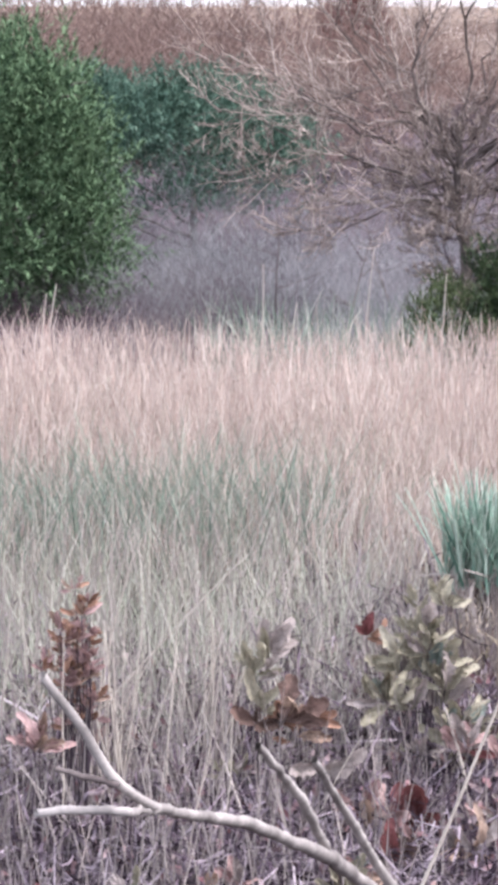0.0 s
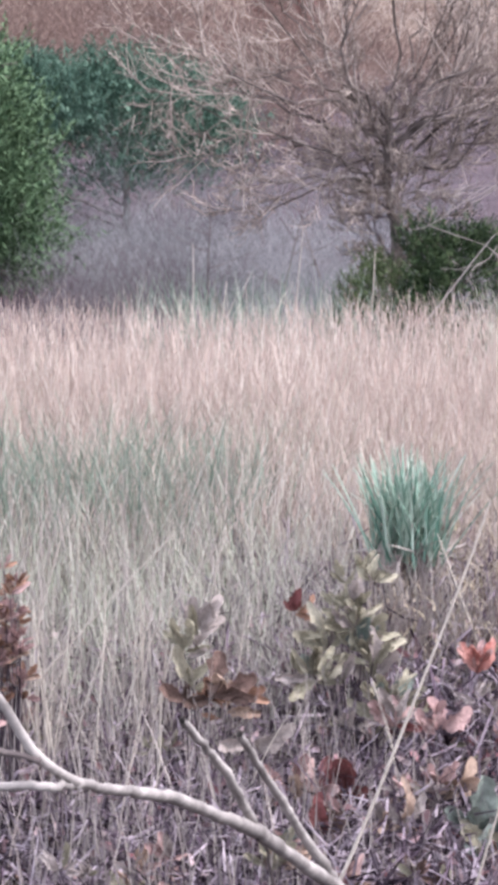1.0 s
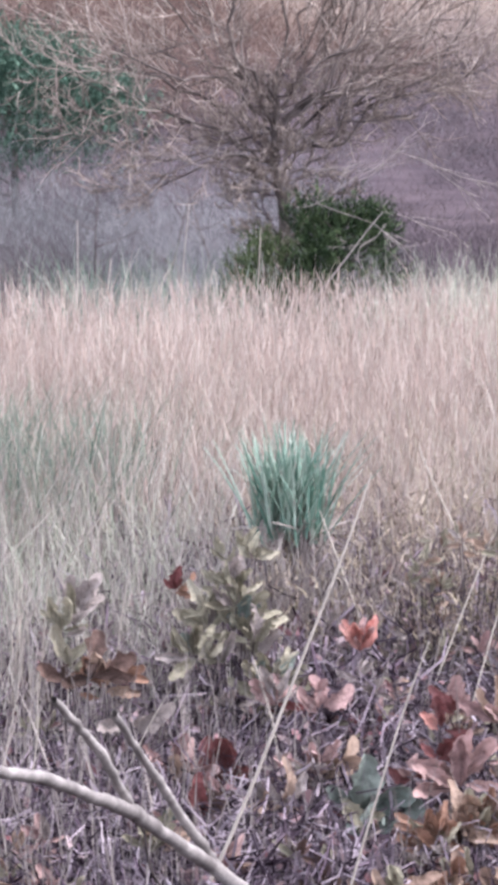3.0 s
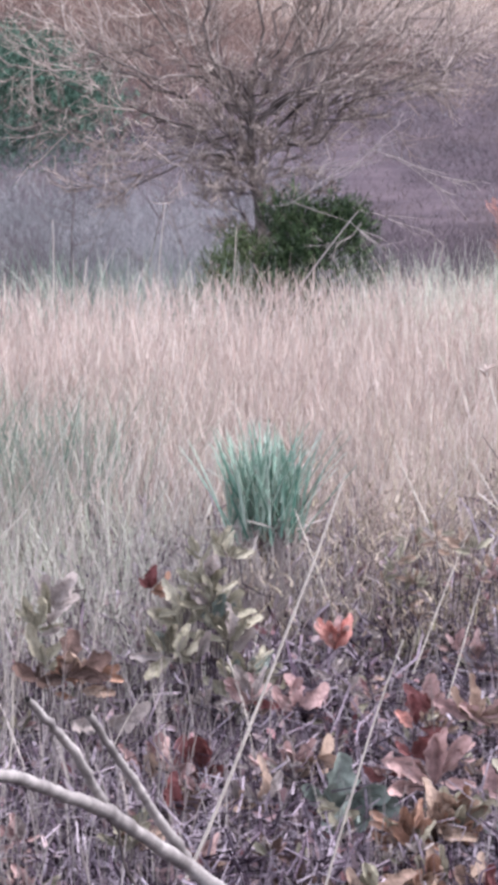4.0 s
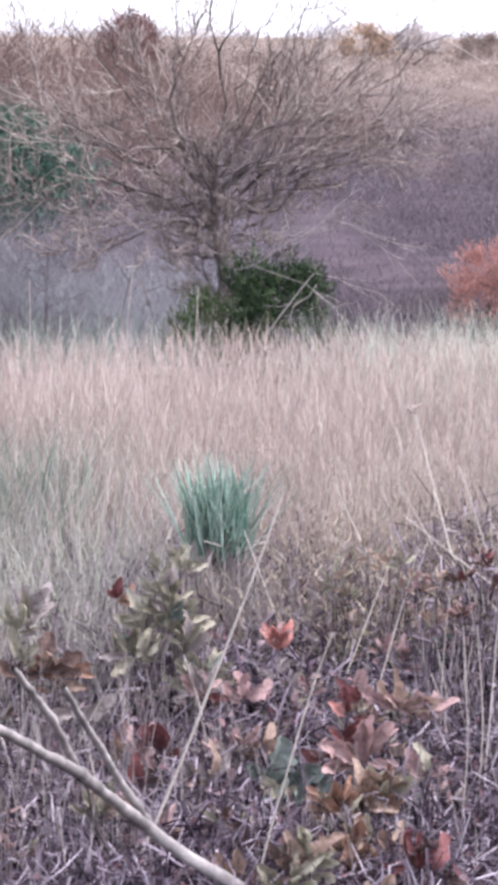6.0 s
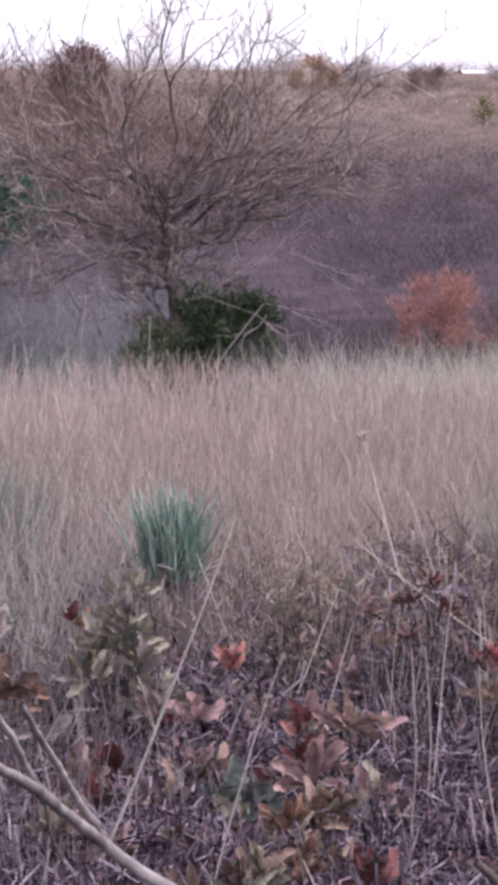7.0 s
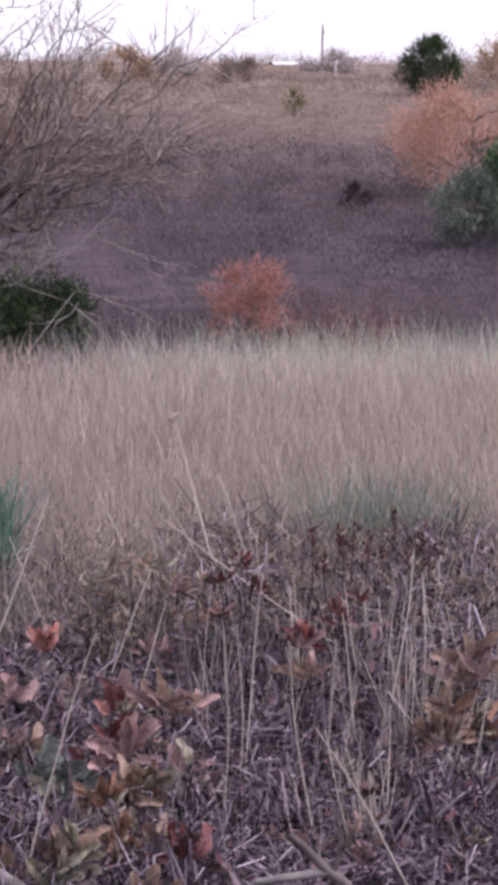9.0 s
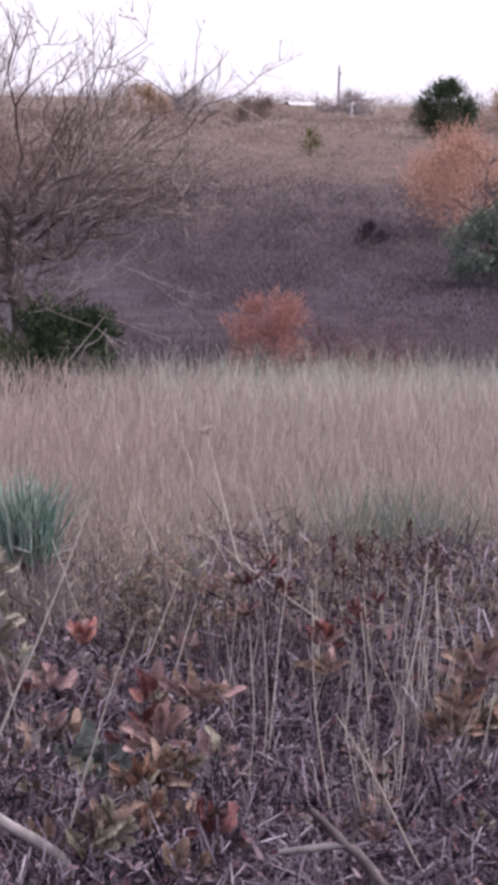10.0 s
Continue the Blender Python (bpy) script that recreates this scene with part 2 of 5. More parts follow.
def tube_arrays(path, rad, sides=3):
    """Round stems: path (n, k, 3), radii (n, k)."""
    n, k, _ = path.shape
    d = unit(path[:, -1] - path[:, 0] + 1e-6)
    a = unit(np.cross(d, np.where(np.abs(d[:, 2:3]) < 0.9, [[0.0, 0.0, 1.0]], [[1.0, 0.0, 0.0]])))
    b = np.cross(d, a)
    ang = np.arange(sides) * 2 * np.pi / sides
    ring = a[:, None] * np.cos(ang)[None, :, None] + b[:, None] * np.sin(ang)[None, :, None]
    v = (path[:, :, None] + ring[:, None] * rad[:, :, None, None]).reshape(-1, 3)
    base = (np.arange(n)[:, None, None] * k + np.arange(k - 1)[None, :, None]) * sides
    j = np.arange(sides)[None, None]
    q = np.stack([base + j, base + (j + 1) % sides, base + sides + (j + 1) % sides, base + sides + j], -1)
    return v, q.reshape(-1, 4)


def joined(*pairs):
    v, f, at = [], [], 0
    for a, b in pairs:
        v.append(a), f.append(b + at)
        at += len(a)
    return np.concatenate(v), np.concatenate(f)


def blades(rng, base, length, lean, width, k=4, aim=None, droop=0.25):
    """Curved blades standing on base points; lean: sideways spread; droop: how far the tips hang over."""
    n = len(base)
    d = np.stack([rng.normal(0, lean, n), rng.normal(0, lean, n), np.ones(n)], 1) if aim is None else aim + rng.normal(0, lean, (n, 3))
    d = unit(d)
    hang = np.stack([rng.normal(0, droop, n), rng.normal(0, droop, n), -np.abs(rng.normal(0, droop * 0.6, n))], 1)
    s = np.linspace(0, 1, k)
    path = base[:, None] + length[:, None, None] * (d[:, None] * s[None, :, None] + hang[:, None] * (s ** 2.2)[None, :, None])
    turn = rng.uniform(-1.0, 1.0, n)
    side = np.stack([np.cos(turn), np.sin(turn), np.zeros(n)], 1)
    half = np.broadcast_to(width, (n,))[:, None] * 0.5 * np.maximum((1 - s) ** 0.55, 0.12)[None]
    return ribbon_arrays(path, half, side)


def stuff(name, arrays, material, label, category):
    return tagged(new(name, mesh_of(name, *arrays, material)), label, category, kind="stuff")


def part(name, arrays, material, parent, label="", smooth=True):
    ob = new(name, mesh_of(name, *arrays, material, smooth))
    ob.parent = parent
    if label:
        ob["label"] = label
    return ob


def empty(name, place, label, category, group=""):
    ob = new(name)
    ob.location = place
    ob.empty_display_size = 0.1
    return tagged(ob, label, category, group)


def in_fan(rng, n, y0, y1, left=-0.20, right=0.27, margin=0.6):
    """Places spread evenly over a wedge of ground ahead."""
    y = np.sqrt(rng.uniform(y0 ** 2, y1 ** 2, n))
    x = rng.uniform(0, 1, n) * ((right - left) * y + 2 * margin) + left * y - margin
    return x, y


def on_land(x, y, sink=0.02):
    return np.stack([x, y, land(x, y) - sink], 1)


# ---- ground ----
gy = np.concatenate([np.linspace(-60, 4, 20), np.arange(5, 16, 0.25), np.arange(16, 60, 1.2), np.arange(60, 200, 5), np.geomspace(205, 3000, 24)])
gu = np.linspace(-1, 1, 121)
GX = gu[None] * (9 + np.abs(gy)[:, None] * 0.9 + 0.0 * gy[:, None])
GY = np.repeat(gy[:, None], len(gu), 1)
gv = np.stack([GX, GY, land(GX, GY)], -1).reshape(-1, 3)
gi = (np.arange(len(gy) - 1)[:, None] * len(gu) + np.arange(len(gu) - 1)[None]).ravel()
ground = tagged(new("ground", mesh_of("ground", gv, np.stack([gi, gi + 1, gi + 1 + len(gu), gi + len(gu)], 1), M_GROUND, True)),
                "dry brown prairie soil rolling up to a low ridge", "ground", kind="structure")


# ---- meadow ----
def meadow():
    rng = np.random.default_rng(11)
    n = 2700  # tussocks, each a sheaf of blades
    tx, ty = rng.uniform(-3.0, 4.2, n), 10.6 + 2.65 * rng.beta(1.0, 0.78, n)
    keep = (ty > 10.8 + 0.25 * np.sin(1.7 * tx) + 0.2 * np.sin(4.1 * tx + 1)) | (rng.uniform(size=n) < 0.3)
    tx, ty = tx[keep], ty[keep]
    each = 19
    tall = np.repeat(rng.uniform(0.86, 1.05, len(tx)), each)
    x = np.repeat(tx, each) + rng.normal(0, 0.035, len(tx) * each)
    y = np.repeat(ty, each) + rng.normal(0, 0.035, len(tx) * each)
    h = np.interp(y, [10.3, 11.0, 12.2, 13.2], [0.55, 0.85, 1.15, 1.16]) * tall * (0.42 + 0.60 * rng.uniform(size=len(x)) ** 0.6)
    stuff("meadow_grass", blades(rng, on_land(x, y), h, 0.10, rng.uniform(0.0028, 0.0065, len(x)), 4, droop=0.17), M_TAN,
          "tall cured tan bluestem grass standing dense across the meadow", "grass")
    n = 46000  # curled leaves and broken bits hung all through the stand
    x, y = rng.uniform(-3.0, 4.2, n), 10.5 + 2.75 * rng.beta(1.0, 0.85, n)
    base = on_land(x, y)
    base[:, 2] += np.interp(y, [10.3, 11.0, 12.2, 13.2], [0.55, 0.85, 1.15, 1.16]) * rng.uniform(0.35, 0.90, n)
    stuff("curled_blades", blades(rng, base, rng.uniform(0.06, 0.22, n), 0.14, rng.uniform(0.002, 0.005, n), 3, droop=0.24), M_CURL,
          "curled dry leaf blades through the cured meadow grass", "grass")
    n = 600
    x, y = rng.uniform(-3, 4.2, n), rng.uniform(11.2, 13.4, n)
    stuff("seed_stems", blades(rng, on_land(x, y), rng.uniform(0.90, 1.24, n), 0.07, rng.uniform(0.003, 0.005, n), 5, droop=0.10), M_TAN,
          "pale seed stems rising above the cured grass", "grass")
    n = 230
    x, y = rng.uniform(-3.2, 4.6, n), rng.uniform(12.9, 15.0, n)
    stuff("tall_stems", blades(rng, on_land(x, y), rng.uniform(0.85, 1.28, n), 0.06, rng.uniform(0.005, 0.008, n), 5, droop=0.08), M_TAN,
          "tall pale stems standing above the meadow's far edge", "grass")
    n = 16000
    x, y = rng.uniform(-0.2, 4.5, n), rng.uniform(12.8, 15.2, n)
    keep = rng.uniform(size=n) < np.clip((x - 0.7) / 1.3, 0, 1)
    x, y = x[keep], y[keep]
    stuff("far_meadow_grass", blades(rng, on_land(x, y), rng.uniform(0.80, 1.23, len(x)), 0.10, 0.0058, 4, droop=0.17), M_PALEGREEN,
          "pale grey-green grass at the far edge of the meadow", "grass")
    # looser greenish tussocks in drifts among the tan
    n = 900
    tx, ty = rng.uniform(-3.0, 4.2, n), rng.uniform(10.9, 13.2, n)
    keep = np.sin(1.9 * tx + 2.3 * ty) + np.sin(3.7 * tx - 1.6 * ty + 2) + rng.normal(0, 0.45, n) > np.interp(tx, [0.0, 1.6], [1.25, 0.35])
    tx, ty = tx[keep], ty[keep]
    x, y = np.repeat(tx, 20) + rng.normal(0, 0.05, len(tx) * 20), np.repeat(ty, 20) + rng.normal(0, 0.05, len(tx) * 20)
    h = np.interp(y, [10.3, 11.0, 12.2, 13.2], [0.55, 0.85, 1.15, 1.16]) * np.repeat(rng.uniform(0.80, 1.06, len(tx)), 20) * rng.uniform(0.7, 1.0, len(x))
    stuff("meadow_tussocks", blades(rng, on_land(x, y), h, 0.16, rng.uniform(0.004, 0.009, len(x)), 5, droop=0.25), M_PALEGREEN,
          "pale greenish tussocks drifting through the cured meadow grass", "grass")


def weed_canes():
    """Single pale canes that stand over the far edge of the meadow."""
    rng = np.random.default_rng(23)
    for i in range(10):
        x, y = rng.uniform(-2.6, 0.3), rng.uniform(14.0, 16.5)
        z = float(land(x, y))
        stalk((x, y, z), (x + rng.normal(0.02, 0.07), y, z + rng.uniform(0.95, 1.32)), rng.uniform(0.004, 0.007), rng.normal(0, 0.02), label="pale upright weed cane behind the meadow")


def thin_grass():
    rng = np.random.default_rng(12)
    n = 15000
    x, y = rng.uniform(-2.4, 3.4, n), rng.uniform(8.1, 11.0, n)
    want = np.interp(x, [-2.4, -0.05, 0.25, 1.5, 1.9, 3.4], [0.9, 0.85, 0.32, 0.26, 0.30, 0.30])
    want = want * np.interp(y, [8.1, 9.2, 10.2, 10.7], [0.32, 0.6, 1.0, 1.0])
    keep = rng.uniform(size=n) < want
    x, y = x[keep], y[keep]
    h = np.interp(y, [8.1, 9.4, 10.9], [0.50, 0.68, 0.86]) * rng.uniform(0.6, 1.12, len(x))
    stuff("weathered_grass", blades(rng, on_land(x, y), h, 0.12, rng.uniform(0.004, 0.009, len(x)), 5, droop=0.12), M_GREYGRASS,
          "weathered grey-mauve grass stems thinning toward the brush", "grass")

    n = 8500
    x, y = rng.uniform(0.0, 3.3, n), 9.65 + 1.05 * rng.beta(1.6, 1.0, n)
    keep = (np.sin(3.3 * x + 1.0) * np.sin(2.9 * y + x) > -0.45) & (rng.uniform(size=n) < np.interp(x, [0.8, 1.4], [1, 0.5]))
    x, y = x[keep], y[keep]
    stuff("edge_grass", blades(rng, on_land(x, y), np.interp(y, [9.65, 10.7], [0.50, 0.80]) * rng.uniform(0.5, 1.1, len(x)), 0.16, rng.uniform(0.003, 0.008, len(x)), 5, droop=0.3), M_CURL,
          "short cured tan grass at the front edge of the meadow", "grass")

    n = 8500
    x, y = rng.uniform(-2.4, 3.6, n), 10.25 + 1.05 * rng.beta(1.2, 1.5, n)
    stuff("mixed_grass", blades(rng, on_land(x, y), np.interp(y, [10.1, 11.3], [0.52, 0.86]) * rng.uniform(0.6, 1.12, n), 0.11, rng.uniform(0.004, 0.010, n), 5, droop=0.16), M_EDGE,
          "brown and bleached dead stems along the front of the meadow", "grass")

    n = 5200
    x, y = rng.uniform(-2.4, 0.25, n), rng.uniform(9.5, 10.6, n)
    keep = rng.uniform(size=n) < np.interp(x, [-2.4, -0.3, 0.25], [1, 1, 0]) * np.interp(y, [9.5, 9.9], [0.3, 1])
    x, y = x[keep], y[keep]
    stuff("pale_grass", blades(rng, on_land(x, y), np.interp(y, [9.5, 10.6], [0.55, 0.80]) * rng.uniform(0.55, 1.08, len(x)), 0.12, rng.uniform(0.004, 0.008, len(x)), 5, droop=0.18), M_PALEGREEN,
          "faded green-tan grass in front of the meadow", "grass")

    n = 3900
    x, y = rng.uniform(-2.2, 3.3, n), rng.uniform(9.7, 10.75, n)
    stuff("edge_weeds", blades(rng, on_land(x, y), np.interp(y, [9.8, 10.75], [0.44, 0.66]) * rng.uniform(0.6, 1.1, n), 0.22, rng.uniform(0.004, 0.008, n), 4, droop=0.35), M_STEM,
          "grey-mauve dead weed stems along the meadow's front edge", "weeds")
    n = 1300
    x, y = rng.uniform(0.2, 3.4, n), rng.uniform(9.9, 11.3, n)
    stuff("bright_stems", blades(rng, on_land(x, y), np.interp(y, [9.9, 11.3], [0.60, 1.0]) * rng.uniform(0.75, 1.12, n), 0.13, rng.uniform(0.004, 0.008, n), 6, droop=0.30), M_BRIGHT,
          "bleached yellow-tan stems arching along the meadow's edge", "grass")

    n = 900
    x, y = rng.uniform(-2.2, 0.2, n), rng.uniform(9.2, 10.9, n)
    stuff("bleached_stems", blades(rng, on_land(x, y), np.interp(y, [9.2, 10.9], [0.60, 0.92]) * rng.uniform(0.75, 1.1, n), 0.12, rng.uniform(0.005, 0.010, n), 6, droop=0.22), M_PALESTEM,
          "bleached grey-white stems standing before the green grass", "grass")

    def patch(x0, x1, y0, y1, n, lo, hi, label):
        x = rng.uniform(0, 1, n)
        y = rng.uniform(0, 1, n)
        keep = rng.uniform(size=n) < np.sin(np.pi * x) ** 0.5 * np.sin(np.pi * y) ** 0.5
        x, y = x0 + (x1 - x0) * x[keep], y0 + (y1 - y0) * y[keep]
        stuff("green_grass", blades(rng, on_land(x, y), rng.uniform(lo, hi, len(x)), 0.12, rng.uniform(0.006, 0.013, len(x)), 5, droop=0.18), M_GREENGRASS, label, "grass")

    patch(-1.85, -0.2, 10.55, 11.45, 2600, 0.72, 1.02, "grey-green winter grass patch among cured stems")
    patch(1.8, 2.6, 10.4, 11.0, 1500, 0.62, 0.95, "small faded green grass patch in cured grass")
    patch(-1.5, 0.6, 18.0, 19.8, 800, 0.55, 0.85, "dull green weeds in the hollow behind the meadow")


# ---- low brush in front ----
def canopy(x, y):
    """How high the low brush stands."""
    h = np.interp(y, [7.2, 8.6, 9.2, 9.8, 10.6], [0.20, 0.26, 0.36, 0.48, 0.50])
    h = h * (1 + np.interp(x, [0.9, 1.5], [0, 0.20]) * np.interp(y, [9.3, 9.9], [0, 1]))
    return h * np.interp(x, [-2.2, -0.5, 0.1, 3.3], [0.72, 0.75, 0.95, 1.0]) * (1 + 0.15 * np.sin(5 * x + 3 * y) * np.sin(4 * y - 2 * x))


def undergrowth():
    rng = np.random.default_rng(13)
    n = 9500
    x, y = rng.uniform(-2.2, 3.3, n), rng.uniform(7.3, 10.75, n)
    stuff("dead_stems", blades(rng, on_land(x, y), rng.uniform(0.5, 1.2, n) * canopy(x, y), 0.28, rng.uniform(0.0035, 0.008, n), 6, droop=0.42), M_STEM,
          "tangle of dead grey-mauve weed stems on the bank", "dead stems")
    n = 52000
    x, y = rng.uniform(-2.2, 3.3, n), rng.uniform(7.5, 10.75, n)
    keep = rng.uniform(size=n) < np.interp(x, [-2.2, -0.4, 0.1, 3.3], [0.45, 0.55, 1, 1])
    x, y = x[keep], y[keep]
    n = len(x)
    base = on_land(x, y, 0)
    base[:, 2] += rng.uniform(0.0, 1.0, n) ** 0.55 * canopy(x, y) * 0.95
    d = unit(rng.normal(0, 1, (n, 3)) * [1, 0.7, 1])
    curl, curl2 = rng.normal(0, 1.0, (n, 3)), rng.normal(0, 0.62, (n, 3))
    s = np.linspace(0, 1, 5)
    L = rng.uniform(0.03, 0.095, n)
    path = base[:, None] + L[:, None, None] * (d[:, None] * s[None, :, None] + curl[:, None] * (s ** 2)[None, :, None] + curl2[:, None] * np.sin(np.pi * 2 * s)[None, :, None])
    half = rng.uniform(0.0016, 0.0058, n)[:, None] * np.array([0.8, 1, 1, 0.8, 0.3])[None]
    side = unit(np.cross(d, rng.normal(0, 0.3, (n, 3)) + [0, 1, 0]))
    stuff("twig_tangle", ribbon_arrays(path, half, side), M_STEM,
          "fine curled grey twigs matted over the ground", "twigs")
    n = 13000  # fuzz of curled seed heads and shreds where the brush meets the meadow
    x, y = rng.uniform(0.2, 3.2, n), 9.45 + 1.0 * rng.beta(1.4, 1.6, n)
    base = on_land(x, y, 0)
    base[:, 2] += np.interp(y, [9.4, 10.4], [0.42, 0.66]) * rng.uniform(0.25, 1.1, n)
    stuff("weed_fuzz", blades(rng, base, rng.uniform(0.03, 0.10, n), 0.5, rng.uniform(0.003, 0.009, n), 4, droop=0.7), M_FUZZ,
          "curled tan and olive weed shreds at the meadow's edge", "weeds")
    # near-black stems low down: the shade between the weeds, put into colour
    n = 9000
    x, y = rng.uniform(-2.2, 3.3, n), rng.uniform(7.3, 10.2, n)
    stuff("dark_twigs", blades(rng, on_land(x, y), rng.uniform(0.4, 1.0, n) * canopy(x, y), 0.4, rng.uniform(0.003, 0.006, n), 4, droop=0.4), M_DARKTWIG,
          "brittle stems low in the brush, coloured dark for its shaded gaps", "twigs")
    n = 17000
    x, y = rng.uniform(-2.2, 3.3, n), rng.uniform(7.2, 10.4, n)
    keep = rng.uniform(size=n) < np.interp(x, [-2.2, -0.4, 0.0, 3.3], [0.25, 0.35, 1, 1])
    x, y = x[keep], y[keep]
    n = len(x)
    base = on_land(x, y, 0)
    base[:, 2] += rng.uniform(0.0, 1.0, n) ** 0.6 * canopy(x, y)
    aim = unit(rng.normal(0, 1, (n, 3)) * [1, 0.8, 0.9])
    s = np.array([0, 0.35, 0.75, 1.0])
    L = rng.uniform(0.016, 0.05, n)
    curl = rng.normal(0, 0.45, (n, 3))
    path = base[:, None] + L[:, None, None] * (aim[:, None] * s[None, :, None] + curl[:, None] * (s ** 2)[None, :, None])
    side = unit(np.cross(aim, rng.normal(0, 1, (n, 3))))
    half = L[:, None] * np.array([0.08, 0.30, 0.24, 0.03])[None]
    stuff("small_leaves", ribbon_arrays(path, half, side), M_LITTER, "small curled dry leaves caught in the weeds", "leaves")


# ---- oak sprouts with their own leaves ----
def leaf_mesh(seed, lobes, curl):
    """A softly lobed oak leaf one unit long along +y, broadest past its middle, folded on its midrib and waved at the edge."""
    r = random.Random(seed)
    u = np.linspace(0, 1, 13)
    w = 0.29 * np.sin(np.pi * u ** 1.3) ** 0.65 * (0.86 + 0.16 * np.cos(2 * np.pi * lobes * u + r.uniform(0, 2)))
    w[0], w[-2], w[-1] = 0.012, 0.165, 0.10
    v = []
    bend = r.uniform(-0.25, 0.25)
    for i, t in enumerate(u):
        z = curl * (t - 0.3) ** 2 - 0.05 * curl
        for k in (-1, -0.5, 0, 0.5, 1):
            skew = 1 + 0.12 * r.uniform(-1, 1) * (abs(k) == 1)
            v.append((k * w[i] * skew + bend * t * t, t - 0.10 * abs(k) * w[i], z + 0.75 * abs(k) ** 1.5 * w[i] + 0.05 * r.uniform(-1, 1) * abs(k) + 0.06 * math.sin(9 * t + seed) * k))
    f = [(i * 5 + k, i * 5 + k + 1, i * 5 + k + 6, i * 5 + k + 5) for i in range(12) for k in range(4)]
    return v, f


LEAF_SHAPES = [leaf_mesh(s, l, c) for s, l, c in ((1, 3, 0.7), (2, 4, -0.7), (3, 4, 1.1), (4, 3, 0.35), (5, 3, -1.1), (6, 2, 0.9))]
LEAF_DATA = {(c, i): mesh_of("oak_leaf_" + c, *LEAF_SHAPES[i], LEAF[c], True) for c in LEAF for i in range(6)}
SPROUT_LABEL = {"red": "oak sprout with vivid scarlet leaves above the weeds", "darkred": "oak sprout with a maroon curled leaf among dead stems",
                "pink": "oak sprout with faded pinkish leaves low in the weeds", "tan": "oak sprout holding dry tan leaves among dead stems",
                "olive": "oak sprout with yellow-olive leaves turning dry", "brown": "oak sprout with dark brown withered leaves", "rust": "oak sprout with rust-coloured withered leaves",
                "grey": "weed with broad grey-green leaves on the bank", "pale": "weed with pale bleached leaves on the bank"}


def sprout(x, y, z, color, n, size, spread, seed, mix=(), flat=0.0, tall=1.0):
    """Short stems from the soil, each topped by a whorl of leaves that fan up and out round (x, y, z); flat: leaves lie level instead."""
    r = random.Random(seed)
    rng = np.random.default_rng(seed)
    while z < float(land(x, y)) + 0.95 * float(canopy(x, y)) and y > 7.4:  # stand clear of the weeds
        x, y, z = x * (1 - 0.04 / y), y - 0.04, z + 0.04 * (2.8 - z) / y
    floor = float(land(x, y))
    top = empty("oak_sprout", (x, y, floor), SPROUT_LABEL[color], "oak sprout" if color not in ("grey", "pale") else "weed", "oak sprouts on the bank")
    s = np.linspace(0, 1, 5)[:, None]
    few = n <= 3
    n = math.ceil((1.6 if few else 2.3) * n)
    whorls = max(1, round(n / 5))
    for w in range(whorls):
        a = r.uniform(0, 2 * math.pi)
        away = 0.0 if whorls == 1 else spread * math.sqrt(r.random()) * 0.9
        tip = Vector((away * math.cos(a), r.uniform(-0.5, 0.3) * spread, z - floor + tall * away * math.sin(a) - 0.35 * size))
        path = np.array([0, 0, -0.02]) * (1 - s) + np.array(tip) * s + np.array([0.1 * spread, 0, 0]) * np.sin(3 * s)
        shoot = part("stem", tube_arrays(path[None], np.linspace(0.0036, 0.0016, 5)[None], 5), M_STEM, top)
        count = n // whorls + (w < n % whorls)
        lean0 = r.uniform(-0.5, 0.5)
        for i in range(count):
            lean = lean0 + (0 if count == 1 else (i / (count - 1) - 0.5) * 2.2) + r.gauss(0, 0.3)
            out = Vector((math.sin(lean), r.uniform(-0.35, 0.25), math.cos(lean) * (1 - flat) + 0.12)).normalized()
            front = Vector((r.uniform(-0.6, 0.6), -0.9, r.uniform(-0.1, 0.6)))
            xa = out.cross(front).normalized()
            m = Matrix((xa, out, xa.cross(out))).transposed().to_4x4()
            sc = size * r.uniform(0.6, 1.2)
            c = r.choice(mix) if mix and r.random() < 0.45 else color
            ob = new("leaf", LEAF_DATA[(c, r.randrange(6))])
            ob.parent = shoot
            ob.matrix_basis = Matrix.Translation(tip + out * 0.02 * r.random() + Vector((0, 0, r.uniform(-0.15, 0.05) * size))) @ m @ Matrix.Diagonal((sc * (r.uniform(0.75, 1.1) if few else r.uniform(0.45, 0.8)), sc, sc * 0.9, 1))
    return top


